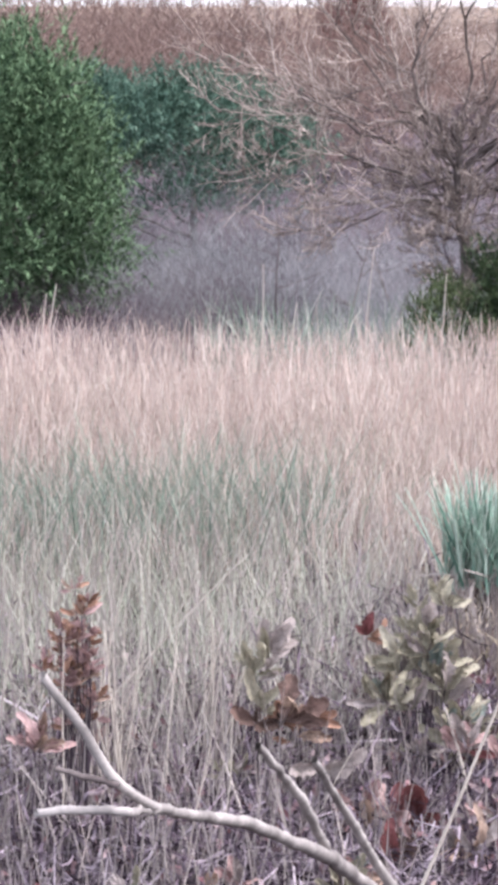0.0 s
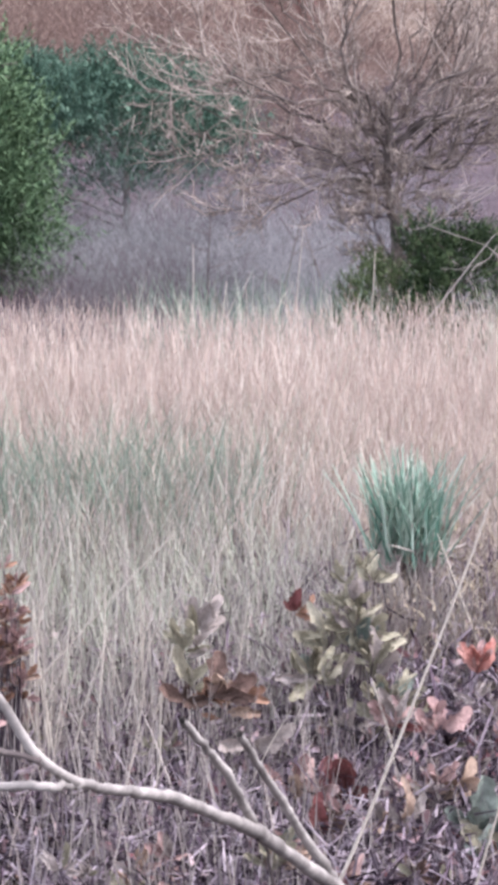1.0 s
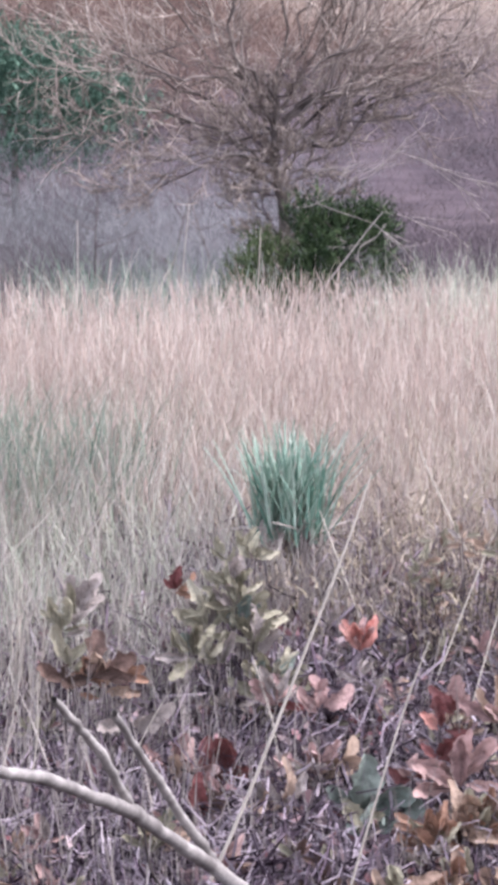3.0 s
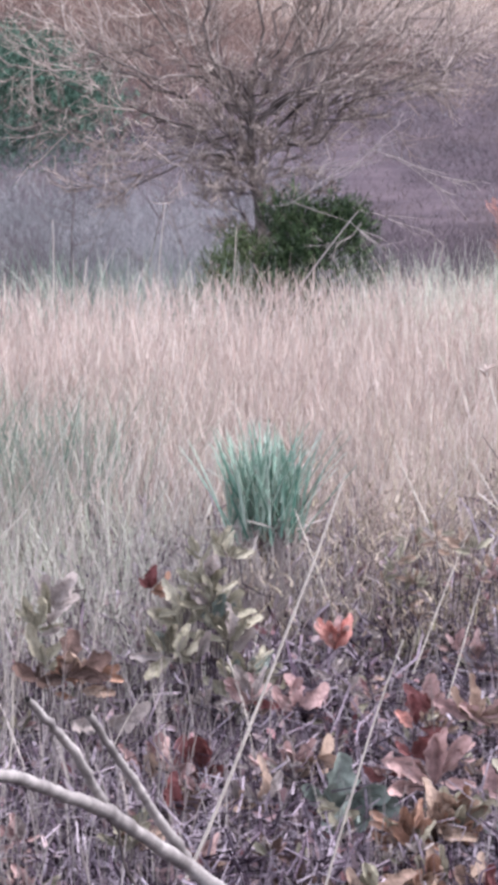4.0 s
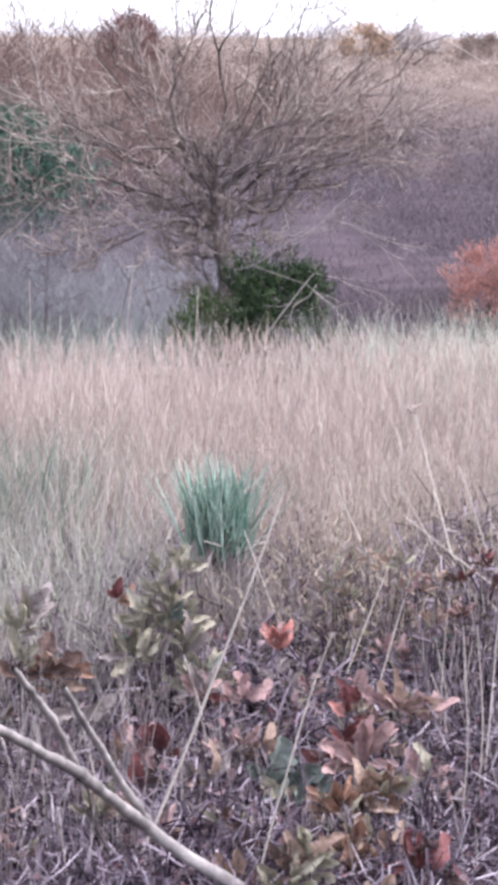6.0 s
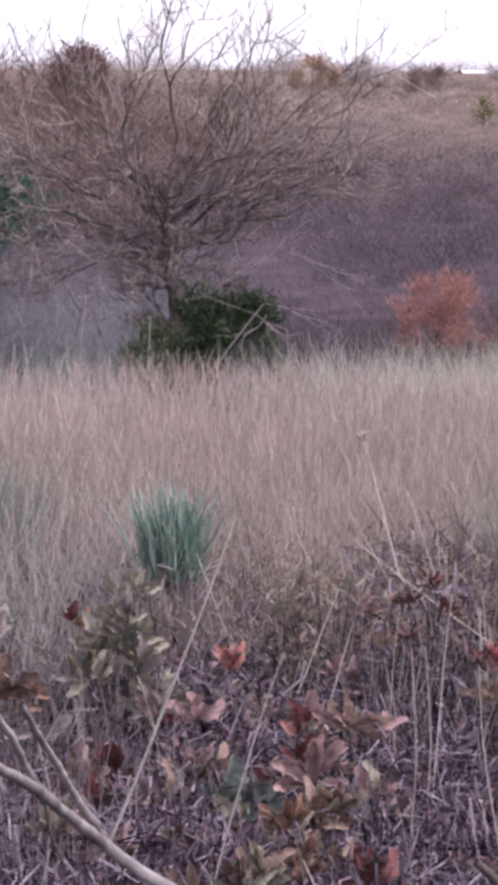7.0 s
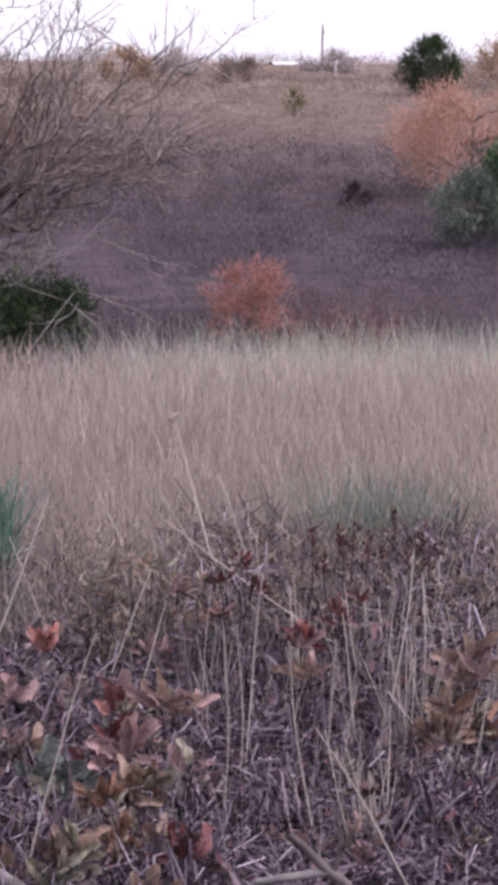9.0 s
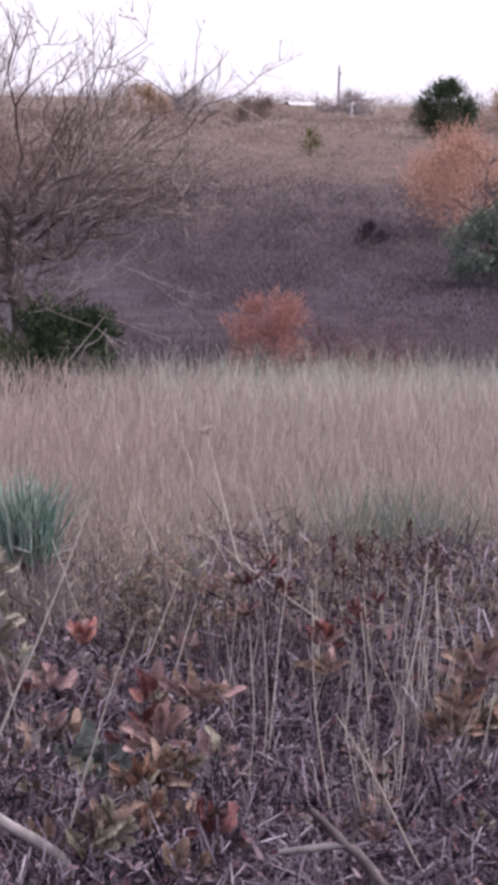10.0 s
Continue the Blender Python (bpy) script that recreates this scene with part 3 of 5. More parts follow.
def sprouts():
    rows = [  # x, y, z, colour, leaves, leaf length, spread, other colours, how level the leaves lie
        (0.10, 9.3, 0.37, "olive", 22, 0.115, 0.15, ("olive", "pale", "grey"), -0.6), (0.09, 9.35, 0.50, "olive", 20, 0.105, 0.14, ("olive", "pale"), -0.6), (0.16, 9.4, 0.61, "olive", 8, 0.08, 0.10, ("olive",), -0.6), (0.20, 9.25, 0.27, "olive", 8, 0.12, 0.10, ("grey", "olive"), 0),
        (-0.08, 9.5, 0.52, "darkred", 3, 0.075, 0.03, ("rust",), 0.4), (-0.43, 9.3, 0.53, "pale", 3, 0.11, 0.06, ("olive",), 0), (-0.42, 9.2, 0.42, "olive", 6, 0.12, 0.08, ("pale", "olive"), 0),
        (-0.31, 9.1, 0.265, "rust", 4, 0.12, 0.08, ("tan", "tan"), 0.85), (-0.37, 9.05, 0.345, "brown", 2, 0.135, 0.04, (), 0.85), (-0.45, 9.1, 0.30, "brown", 2, 0.09, 0.03, ("rust",), 0.6), (-0.22, 9.0, 0.21, "pale", 2, 0.14, 0.03, (), 0.9),
        (0.09, 8.95, 0.03, "darkred", 2, 0.19, 0.01, (), -0.8), (-0.05, 9.0, 0.01, "pink", 4, 0.14, 0.05, ("tan", "pale"), 0), (0.03, 8.9, -0.09, "darkred", 3, 0.11, 0.05, ("brown",), 0.3),
        (0.295, 9.1, 0.23, "pink", 4, 0.11, 0.05, ("pale", "darkred"), 0.2), (0.42, 9.1, 0.21, "pink", 3, 0.105, 0.03, (), 0), (0.41, 9.0, 0.02, "pink", 5, 0.15, 0.03, ("tan", "tan"), 0), (0.30, 8.9, -0.07, "pale", 4, 0.11, 0.06, ("tan",), 0.2),
        (0.565, 9.25, 0.385, "red", 5, 0.11, 0.01, ("red", "pink"), -2.2), (0.755, 9.3, 0.40, "pale", 1, 0.055, 0.01, (), 0), (0.545, 9.0, -0.10, "grey", 3, 0.19, 0.01, (), -1.0), (0.57, 8.8, -0.10, "grey", 3, 0.10, 0.05, ("olive",), 0.2),
        (1.06, 8.9, 0.25, "pink", 5, 0.14, 0.06, ("pink", "tan"), 0.35), (0.88, 9.0, 0.24, "pink", 3, 0.11, 0.05, ("pale", "darkred"), 0.3), (0.85, 8.7, 0.10, "pink", 4, 0.16, 0.03, ("pink",), 0), (0.80, 8.75, 0.15, "darkred", 2, 0.11, 0.03, ("red",), 0.2), (0.72, 8.8, 0.06, "pink", 3, 0.09, 0.05, ("darkred",), 0.3),
        (0.89, 8.6, -0.04, "tan", 13, 0.15, 0.09, ("tan", "olive", "rust"), -0.5), (0.75, 8.5, -0.07, "rust", 6, 0.13, 0.05, ("tan", "olive"), -0.4), (0.80, 8.4, -0.16, "tan", 11, 0.14, 0.09, ("olive", "tan", "rust"), -0.4), (1.00, 8.4, -0.18, "tan", 4, 0.14, 0.04, ("pink",), 0), (1.04, 8.3, -0.23, "darkred", 4, 0.13, 0.06, ("brown",), 0.2),
        (0.66, 8.3, -0.28, "olive", 12, 0.13, 0.12, ("olive", "brown", "tan"), 0), (0.43, 8.3, -0.26, "tan", 4, 0.12, 0.05, ("pink",), 0), (0.94, 8.2, -0.34, "tan", 5, 0.13, 0.06, ("pink", "olive"), 0), (0.83, 8.45, -0.22, "rust", 5, 0.12, 0.06, ("tan",), 0),
        (0.95, 9.6, 0.54, "olive", 24, 0.06, 0.20, ("pale", "tan", "tan"), 0), (0.80, 9.6, 0.62, "olive", 12, 0.05, 0.14, ("tan", "pale"), 0), (1.17, 9.3, 0.54, "pink", 16, 0.055, 0.15, ("tan", "tan", "pale"), 0.2), (1.36, 9.4, 0.57, "darkred", 18, 0.055, 0.15, ("brown", "brown", "pink"), 0.2),
        (1.62, 9.1, 0.43, "darkred", 7, 0.09, 0.06, ("pink", "red", "pink"), 0), (1.61, 9.0, 0.32, "pink", 6, 0.10, 0.06, ("tan",), 0), (1.85, 9.2, 0.51, "darkred", 8, 0.06, 0.10, ("pink",), 0.2), (1.11, 8.7, 0.02, "olive", 2, 0.11, 0.02, ("pink",), 0.4), (1.20, 8.7, -0.09, "pale", 7, 0.05, 0.08, ("pink",), 0), (0.82, 8.9, 0.19, "red", 2, 0.09, 0.02, ("darkred",), 0.2),
        (2.27, 9.0, 0.33, "tan", 6, 0.16, 0.07, ("pink",), 0), (2.16, 8.8, 0.17, "tan", 14, 0.13, 0.12, ("rust", "rust", "olive"), 0.2), (2.30, 8.8, 0.12, "rust", 6, 0.12, 0.08, ("tan", "brown"), 0.2), (1.72, 8.3, -0.22, "pink", 10, 0.09, 0.11, ("brown", "tan"), 0), (2.45, 8.5, -0.1, "brown", 5, 0.12, 0.12, ("tan",), 0),
        (-0.50, 8.7, -0.13, "pink", 6, 0.09, 0.11, ("pale", "tan"), 0.3), (-0.50, 8.6, -0.23, "pink", 6, 0.10, 0.11, ("tan", "olive"), 0.2), (-1.2, 8.9, 0.28, "pink", 5, 0.11, 0.09, ("tan",), 0.2), (-0.14, 8.75, -0.22, "olive", 5, 0.12, 0.09, ("tan",), 0), (0.16, 8.7, -0.2, "pink", 4, 0.10, 0.09, ("tan",), 0.3),
    ]
    r = random.Random(77)
    for i in range(60):
        x, y = r.uniform(-1.5, 2.9), r.uniform(8.3, 9.9)
        if x < -0.1 and r.random() < 0.45:
            continue
        c = r.choice(("pink", "pale", "pale", "tan", "grey", "brown", "olive"))
        rows.append((x, y, float(land(x, y)) + r.uniform(0.10, 0.34), c, r.randint(4, 8), r.uniform(0.04, 0.08), r.uniform(0.06, 0.13), ("pale", "pink", "olive"), 0.2))
    for i, (x, y, z, c, n, size, spread, mix, flat) in enumerate(rows):
        sprout(x, y, z, c, n, size, spread, 100 + i, mix, flat)
    for x, z, tall in ((-1.05, 0.64, 2.6), (-1.11, 0.52, 2.4), (-1.06, 0.42, 2.2)):  # a spike of small withered leaves
        sprout(x, 9.0, z, "pink", 26, 0.062, 0.07, 300 + int(z * 100), ("rust", "tan", "rust"), 0.1, tall)


# ---- yucca ----
def yucca():
    r = random.Random(5)
    x, y = 0.34, 10.0
    top = empty("yucca", (x, y, float(land(x, y))), "blue-green yucca clump with stiff pointed blades and dry lower leaves", "yucca")
    rng = np.random.default_rng(3)
    data = []
    for k in range(4):
        s = np.linspace(0, 1, 6)
        half = 0.0052 * np.minimum(1, 0.6 + 2 * s) * (1 - s ** 2.5) + 0.0006
        bow = (0.05 + 0.05 * k) * s ** 2
        v, f = [], []
        for i in range(6):
            for c, lift in ((-1, 0.004), (0, -0.002), (1, 0.004)):
                v.append((c * half[i], bow[i] + lift, s[i]))
        f = [(i * 3 + c, i * 3 + c + 1, i * 3 + c + 4, i * 3 + c + 3) for i in range(5) for c in range(2)]
        data.append((mesh_of("yucca_blade", v, f, M_YUCCA, True), mesh_of("yucca_dry_blade", v, f, M_GREYGRASS, True)))
    for i in range(296):
        tilt = math.radians(min(36, abs(r.gauss(0, 15)) + 2))
        turn = r.uniform(0, 2 * math.pi)
        dry = i >= 225 or r.random() < 0.12
        if i >= 225:
            tilt = math.radians(r.uniform(55, 150))
        ob = new("blade", data[r.randrange(4)][1 if dry else 0])
        L = r.uniform(0.28, 0.42) * (0.5 if dry else 1)
        ob.parent = top
        ob.matrix_basis = Matrix.Translation((max(-0.13, min(0.13, r.gauss(0, 0.075))), max(-0.1, min(0.1, r.gauss(0, 0.06))), 0.61 + r.uniform(-0.04, 0.06))) @ Matrix.Rotation(turn, 4, "Z") @ Matrix.Rotation(-tilt, 4, "X") @ Matrix.Rotation(r.uniform(-0.8, 0.8), 4, "Z") @ Matrix.Diagonal((1.0, L, L, 1))
    n = 520  # cured grass grown up round its foot
    gx, gy2 = x + rng.normal(0, 0.17, n), y - 0.2 + rng.normal(0, 0.06, n)
    stuff("foot_grass", blades(rng, on_land(gx, gy2), rng.uniform(0.42, 0.78, n), 0.12, rng.uniform(0.005, 0.010, n), 5, droop=0.16), M_GREYGRASS,
          "weathered grass grown up round the yucca", "grass")
    s = np.linspace(0, 1, 4)
    path = np.stack([np.stack([rng.normal(0, 0.03) * s, rng.normal(0, 0.03) * s, -0.04 + 0.70 * s], 1) for _ in range(4)])
    part("crown_base", tube_arrays(path, np.full((4, 4), 0.022), 7), M_BARKDARK, top)


# ---- long stalks ----
def stalk(a, b, radius, bend=0.02, head=False, label="bleached dry weed stalk leaning over the brush", material=None, clear=0):
    """A cane from its foot a to its tip b; the foot is carried down to the soil."""
    a, b = np.array(a, float), np.array(b, float)
    if clear:  # drawn forward over the weeds that stand before it
        a, b = (np.array([0.1, 0, 2.8]) + clear * (p - np.array([0.1, 0, 2.8])) for p in (a, b))
    d = (b - a) / max(b[2] - a[2], 0.05)
    if abs(d[0]) < 1.5:
        a = a - d * max(0.0, a[2] - float(land(a[0], a[1])) + 0.02)
    k = 9
    s = np.linspace(0, 1, k)[:, None]
    path = a * (1 - s) + b * s + bend * np.sin(np.pi * s) * np.array([1, 0.2, 0.3]) + 0.004 * np.sin(9 * s + a[0] * 7) * np.array([1, 0, 0])
    top = empty("dry_stalk", tuple(a), label, "dry stalk", "dry stalks in the brush")
    cane = part("cane", tube_arrays((path - a)[None], np.linspace(radius, radius * 0.45, k)[None], 6), material or M_CANE, top)
    if head:
        rng = np.random.default_rng(9)
        n = 16
        base = np.repeat((b - a)[None], n, 0) + rng.normal(0, 0.008, (n, 3))
        part("seed_head", blades(rng, base, np.full(n, 0.05), 0.9, 0.012, 3), M_TAN, cane, "curled dry seed head")


def stalks():
    stalk((0.02, 9.0, -0.42), (0.58, 9.05, 1.01), 0.0075, 0.03, clear=0.92)
    stalk((0.50, 8.6, -0.40), (0.75, 8.6, 0.56), 0.0055, -0.035, clear=0.94)
    stalk((1.45, 11.4, 0.40), (1.33, 11.5, 0.95), 0.007, 0.02, True, clear=0.88)
    stalk((1.52, 10.0, 0.44), (1.37, 10.1, 0.94), 0.0055)
    stalk((1.09, 10.0, 0.39), (0.83, 10.1, 0.90), 0.0055, -0.02)
    stalk((1.97, 9.5, 0.21), (1.10, 9.7, 0.80), 0.0045, -0.03)
    stalk((1.79, 8.6, -0.18), (1.61, 8.6, 0.15), 0.007, clear=0.92)
    stalk((1.63, 8.8, -0.24), (1.52, 8.8, 0.46), 0.005, -0.02, clear=0.94)
    stalk((2.08, 9.0, 0.06), (2.09, 9.0, 0.70), 0.005)
    stalk((1.96, 9.0, 0.24), (2.05, 9.0, 0.80), 0.006, 0.03)
    stalk((-1.02, 9.4, 0.16), (-0.91, 9.4, 0.81), 0.006, -0.03)
    stalk((-0.89, 9.4, 0.37), (-0.50, 9.4, 0.81), 0.005, -0.03)
    stalk((-0.95, 9.3, 0.20), (-0.72, 9.3, 0.66), 0.004, -0.02)
    stalk((-0.70, 9.6, 0.05), (-0.09, 9.5, 1.07), 0.0045, -0.12)
    stalk((0.26, 9.0, 0.02), (0.20, 9.1, 0.35), 0.005)
    stalk((1.334, 10.0, 0.448), (1.118, 10.1, 0.85), 0.0045)
    stalk((0.938, 9.5, 0.418), (1.059, 9.6, 0.674), 0.004)
    stalk((1.413, 9.1, -0.066), (1.47, 9.2, 0.661), 0.004, -0.02, clear=0.96)
    stalk((1.492, 9.9, 0.499), (1.497, 10.0, 0.843), 0.0035)
    stalk((0.55, 9.7, 0.40), (0.44, 9.8, 0.72), 0.004)
    stalk((0.95, 9.2, 0.20), (1.13, 9.4, 0.72), 0.004)
    stalk((1.30, 8.7, -0.1), (1.31, 8.8, 0.55), 0.004)
    rng = np.random.default_rng(21)
    for i in range(30):
        x, y = rng.uniform(1.2, 2.7), rng.uniform(8.5, 9.9)
        stalk((x, y, float(land(x, y))), (x + rng.normal(0, 0.11), y + rng.normal(0, 0.05), float(land(x, y)) + rng.uniform(0.40, 0.85)), rng.uniform(0.0022, 0.0052), rng.normal(0, 0.04),
              label="thin upright grey-tan dead stalk in the brush", clear=0)
    for i in range(15):
        x, y = rng.uniform(-1.6, -0.2), rng.uniform(8.6, 9.6)
        stalk((x, y, float(land(x, y))), (x + rng.normal(0.05, 0.1), y, float(land(x, y)) + rng.uniform(0.5, 0.9)), rng.uniform(0.003, 0.0055), rng.normal(0, 0.03),
              label="thin upright grey-tan dead stalk in the brush", clear=0)


def stem_tufts():
    """Sheaves of pale dead stems standing in the brush."""
    rng = np.random.default_rng(22)
    for x, y, high, n in ((1.76, 8.35, 0.55, 20), (1.66, 9.3, 0.62, 12), (1.98, 9.4, 0.6, 16), (2.02, 8.9, 0.62, 14), (1.30, 9.2, 0.5, 6), (2.35, 9.1, 0.6, 10), (-0.95, 9.1, 0.72, 13), (-0.6, 9.3, 0.66, 11)):
        z = float(land(x, y))
        top = empty("stem_tuft", (x, y, z), "sheaf of pale upright dead grass stems in the brush", "grass tuft", "stem tufts in the brush")
        for i in range(n):
            k = 5
            s = np.linspace(0, 1, k)[:, None]
            h = high * rng.uniform(0.65, 1.2)
            tip = np.array([rng.normal(0, 0.10), rng.normal(0, 0.05), h])
            path = np.array([rng.normal(0, 0.03), rng.normal(0, 0.03), -0.02]) * (1 - s) + tip * s + rng.normal(0, 0.012, 3) * np.sin(np.pi * s)
            part("stem", tube_arrays(path[None], np.linspace(0.0042, 0.0016, k)[None] * rng.uniform(0.7, 1.2), 4), M_CANE, top)


def dock_heads():
    """Dark red-brown seed spikes at the meadow's edge."""
    rng = np.random.default_rng(31)
    for i in range(11):
        x, y = 1.74 + 0.055 * i + rng.normal(0, 0.03), 9.75 + rng.normal(0, 0.12)
        z = float(land(x, y))
        top = empty("dock_plant", (x, y, z), "dead dock stem with a dark red-brown seed spike", "dock plant", "dock plants at the meadow edge")
        h = rng.uniform(0.66, 0.84)
        s = np.linspace(0, 1, 5)
        path = np.stack([0.03 * np.sin(2 * s + i), 0 * s, h * s - 0.02], 1)[None]
        spike = part("stem", tube_arrays(path, np.linspace(0.004, 0.002, 5)[None], 5), M_STEM, top)
        n = 44
        t = 1 - 0.15 * rng.uniform(0, 1, n) ** 1.3
        base = np.stack([0.03 * np.sin(2 * t + i), 0 * t, h * t], 1) + rng.normal(0, 0.009, (n, 3))
        part("seed_spike", blades(rng, base, rng.uniform(0.012, 0.032, n), 1.1, 0.010, 3), M_DOCK, spike, "dark red-brown seed spike")["kind"] = "stuff"


# ---- near bare branches ----
def limb(points, r0, r1, sides=8, k=None, wob=0.0, seed=0):
    """A tapering, slightly knobbly limb through a few points."""
    p = np.array(points, float)
    d = np.concatenate([[0], np.cumsum(np.linalg.norm(np.diff(p, axis=0), axis=1))])
    k = k or 4 * len(p)
    t = np.linspace(0, d[-1], k)
    q = np.stack([np.interp(t, d, p[:, c]) for c in range(3)], 1)
    q[1:-1] = (q[:-2] + 2 * q[1:-1] + q[2:]) / 4
    rng = np.random.default_rng(seed)
    r = np.linspace(r0, r1, k) * (1 + 0.06 * np.convolve(rng.normal(0, 1, k + 4), np.ones(5) / 2.5, "valid"))
    if wob:
        q[1:-1] += rng.normal(0, wob, (k - 2, 3))
    return tube_arrays(q[None], r[None], sides)


def limb_path(points, k):
    p = np.array(points, float)
    d = np.concatenate([[0], np.cumsum(np.linalg.norm(np.diff(p, axis=0), axis=1))])
    t = np.linspace(0, d[-1], k)
    return np.stack([np.interp(t, d, p[:, c]) for c in range(3)], 1)


def near_branch():
    foot = np.array((0.50, 7.98, float(land(0.50, 7.98)) - 0.03))
    top = empty("bare_branch", tuple(foot), "pale leafless forked branch leaning out of the bank", "branch")

    def q(x, z):  # laid out on a plane ahead of the bank, then set back; the thin end reaches out from the bank
        back = np.interp(x, [-0.45, 0.05], [1.10, 1.65])
        return np.array((0.08, 0.87, 2.68)) + np.array((x - 0.08, 4.33, z - 2.668)) * back - foot

    part("main_stem", limb([(0, 0, 0), q(0.30, 0.895), q(0.21, 0.950), q(0.13, 1.000), q(0.077, 1.045), q(-0.076, 1.155), q(-0.16, 1.190), q(-0.236, 1.222), q(-0.33, 1.232), q(-0.428, 1.250), q(-0.494, 1.297), q(-0.560, 1.407), q(-0.626, 1.495)], 0.028, 0.0095, seed=1, k=76, wob=0.0022), M_BARKPALE, top)
    part("side_twig", limb([q(-0.405, 1.245), q(-0.47, 1.238), q(-0.527, 1.241), q(-0.60, 1.240), q(-0.640, 1.232)], 0.0112, 0.0090, seed=2, k=26, wob=0.0022), M_BARKPALE, top)
    part("side_twig", limb([q(-0.486, 1.288), q(-0.538, 1.302), q(-0.603, 1.318)], 0.0085, 0.0055, seed=3, k=14, wob=0.0016), M_BARKDARK, top)
    part("side_twig", limb([q(-0.076, 1.155), q(-0.105, 1.215), q(-0.139, 1.277), q(-0.180, 1.328), q(-0.216, 1.367)], 0.0150, 0.0105, seed=4, k=26, wob=0.0022), M_BARKPALE, top)
    part("side_twig", limb([q(0.085, 1.040), q(0.022, 1.130), q(-0.030, 1.218), q(-0.076, 1.285), q(-0.108, 1.342)], 0.0168, 0.0112, seed=5, k=40, wob=0.0022), M_BARKPALE, top)
    part("side_twig", limb([q(-0.098, 1.170), q(-0.055, 1.12), q(-0.045, 1.05), q(-0.012, 0.98)], 0.0056, 0.0032, seed=9, k=18, wob=0.0026), M_BARKDARK, top)


def fallen_branch():
    Y = 7.5
    foot = np.array((1.45, Y, 0.0))
    top = empty("fallen_branch", tuple(foot), "grey weathered fallen branch caught in the brush", "branch")
    q = lambda x, z, y=Y: np.array((x, y, z)) - foot
    part("main_stem", limb([q(1.95, -0.62, 7.6), q(1.72, -0.30), q(1.50, -0.06), q(1.38, 0.06), q(1.33, 0.10)], 0.030, 0.014, seed=6, k=20, wob=0.004), M_BARKDARK, top)
    part("side_stub", limb([q(1.47, -0.04), q(1.35, -0.055), q(1.22, -0.07)], 0.018, 0.013, seed=7), M_BARKPALE, top)
    part("side_stub", limb([q(1.49, -0.05), q(1.52, 0.03), q(1.56, 0.09)], 0.016, 0.007, seed=8, wob=0.003), M_TREEBARK, top)


# ---- trees ----
def grow(rng, p, d, length, k, wob, up):
    pts = [p]
    for i in range(k - 1):
        d = unit(d + rng.normal(0, wob, 3) + np.array([0, 0, up]))
        pts.append(pts[-1] + d * length / (k - 1))
    return np.array(pts), d


def twig_levels(rng, seeds, counts, ratio, spread, k=5, up=0.06, wob=0.16, outward=None):
    """Repeated branching from seed limbs (path, length). Returns the paths of each level."""
    ratio = ratio if isinstance(ratio, tuple) else (ratio,) * len(counts)
    levels, now = [], seeds
    for lev, n in enumerate(counts):
        nxt = []
        for path, length in now:
            for _ in range(n):
                s = rng.uniform(0.18, 1.0) ** 0.8
                i = min(int(s * (len(path) - 1)), len(path) - 2)
                f = s * (len(path) - 1) - i
                p = path[i] * (1 - f) + path[i + 1] * f
                d = unit(path[i + 1] - path[i])
                d = unit(d + spread * unit(rng.normal(0, 1, 3)) + (0 if outward is None else outward))
                L = length * ratio[lev] * rng.uniform(0.55, 1.15) * (1.15 - 0.5 * s)
                nxt.append((grow(rng, p, d, L, k, wob, up)[0], L))
        levels.append(nxt)
        now = nxt
    return levels


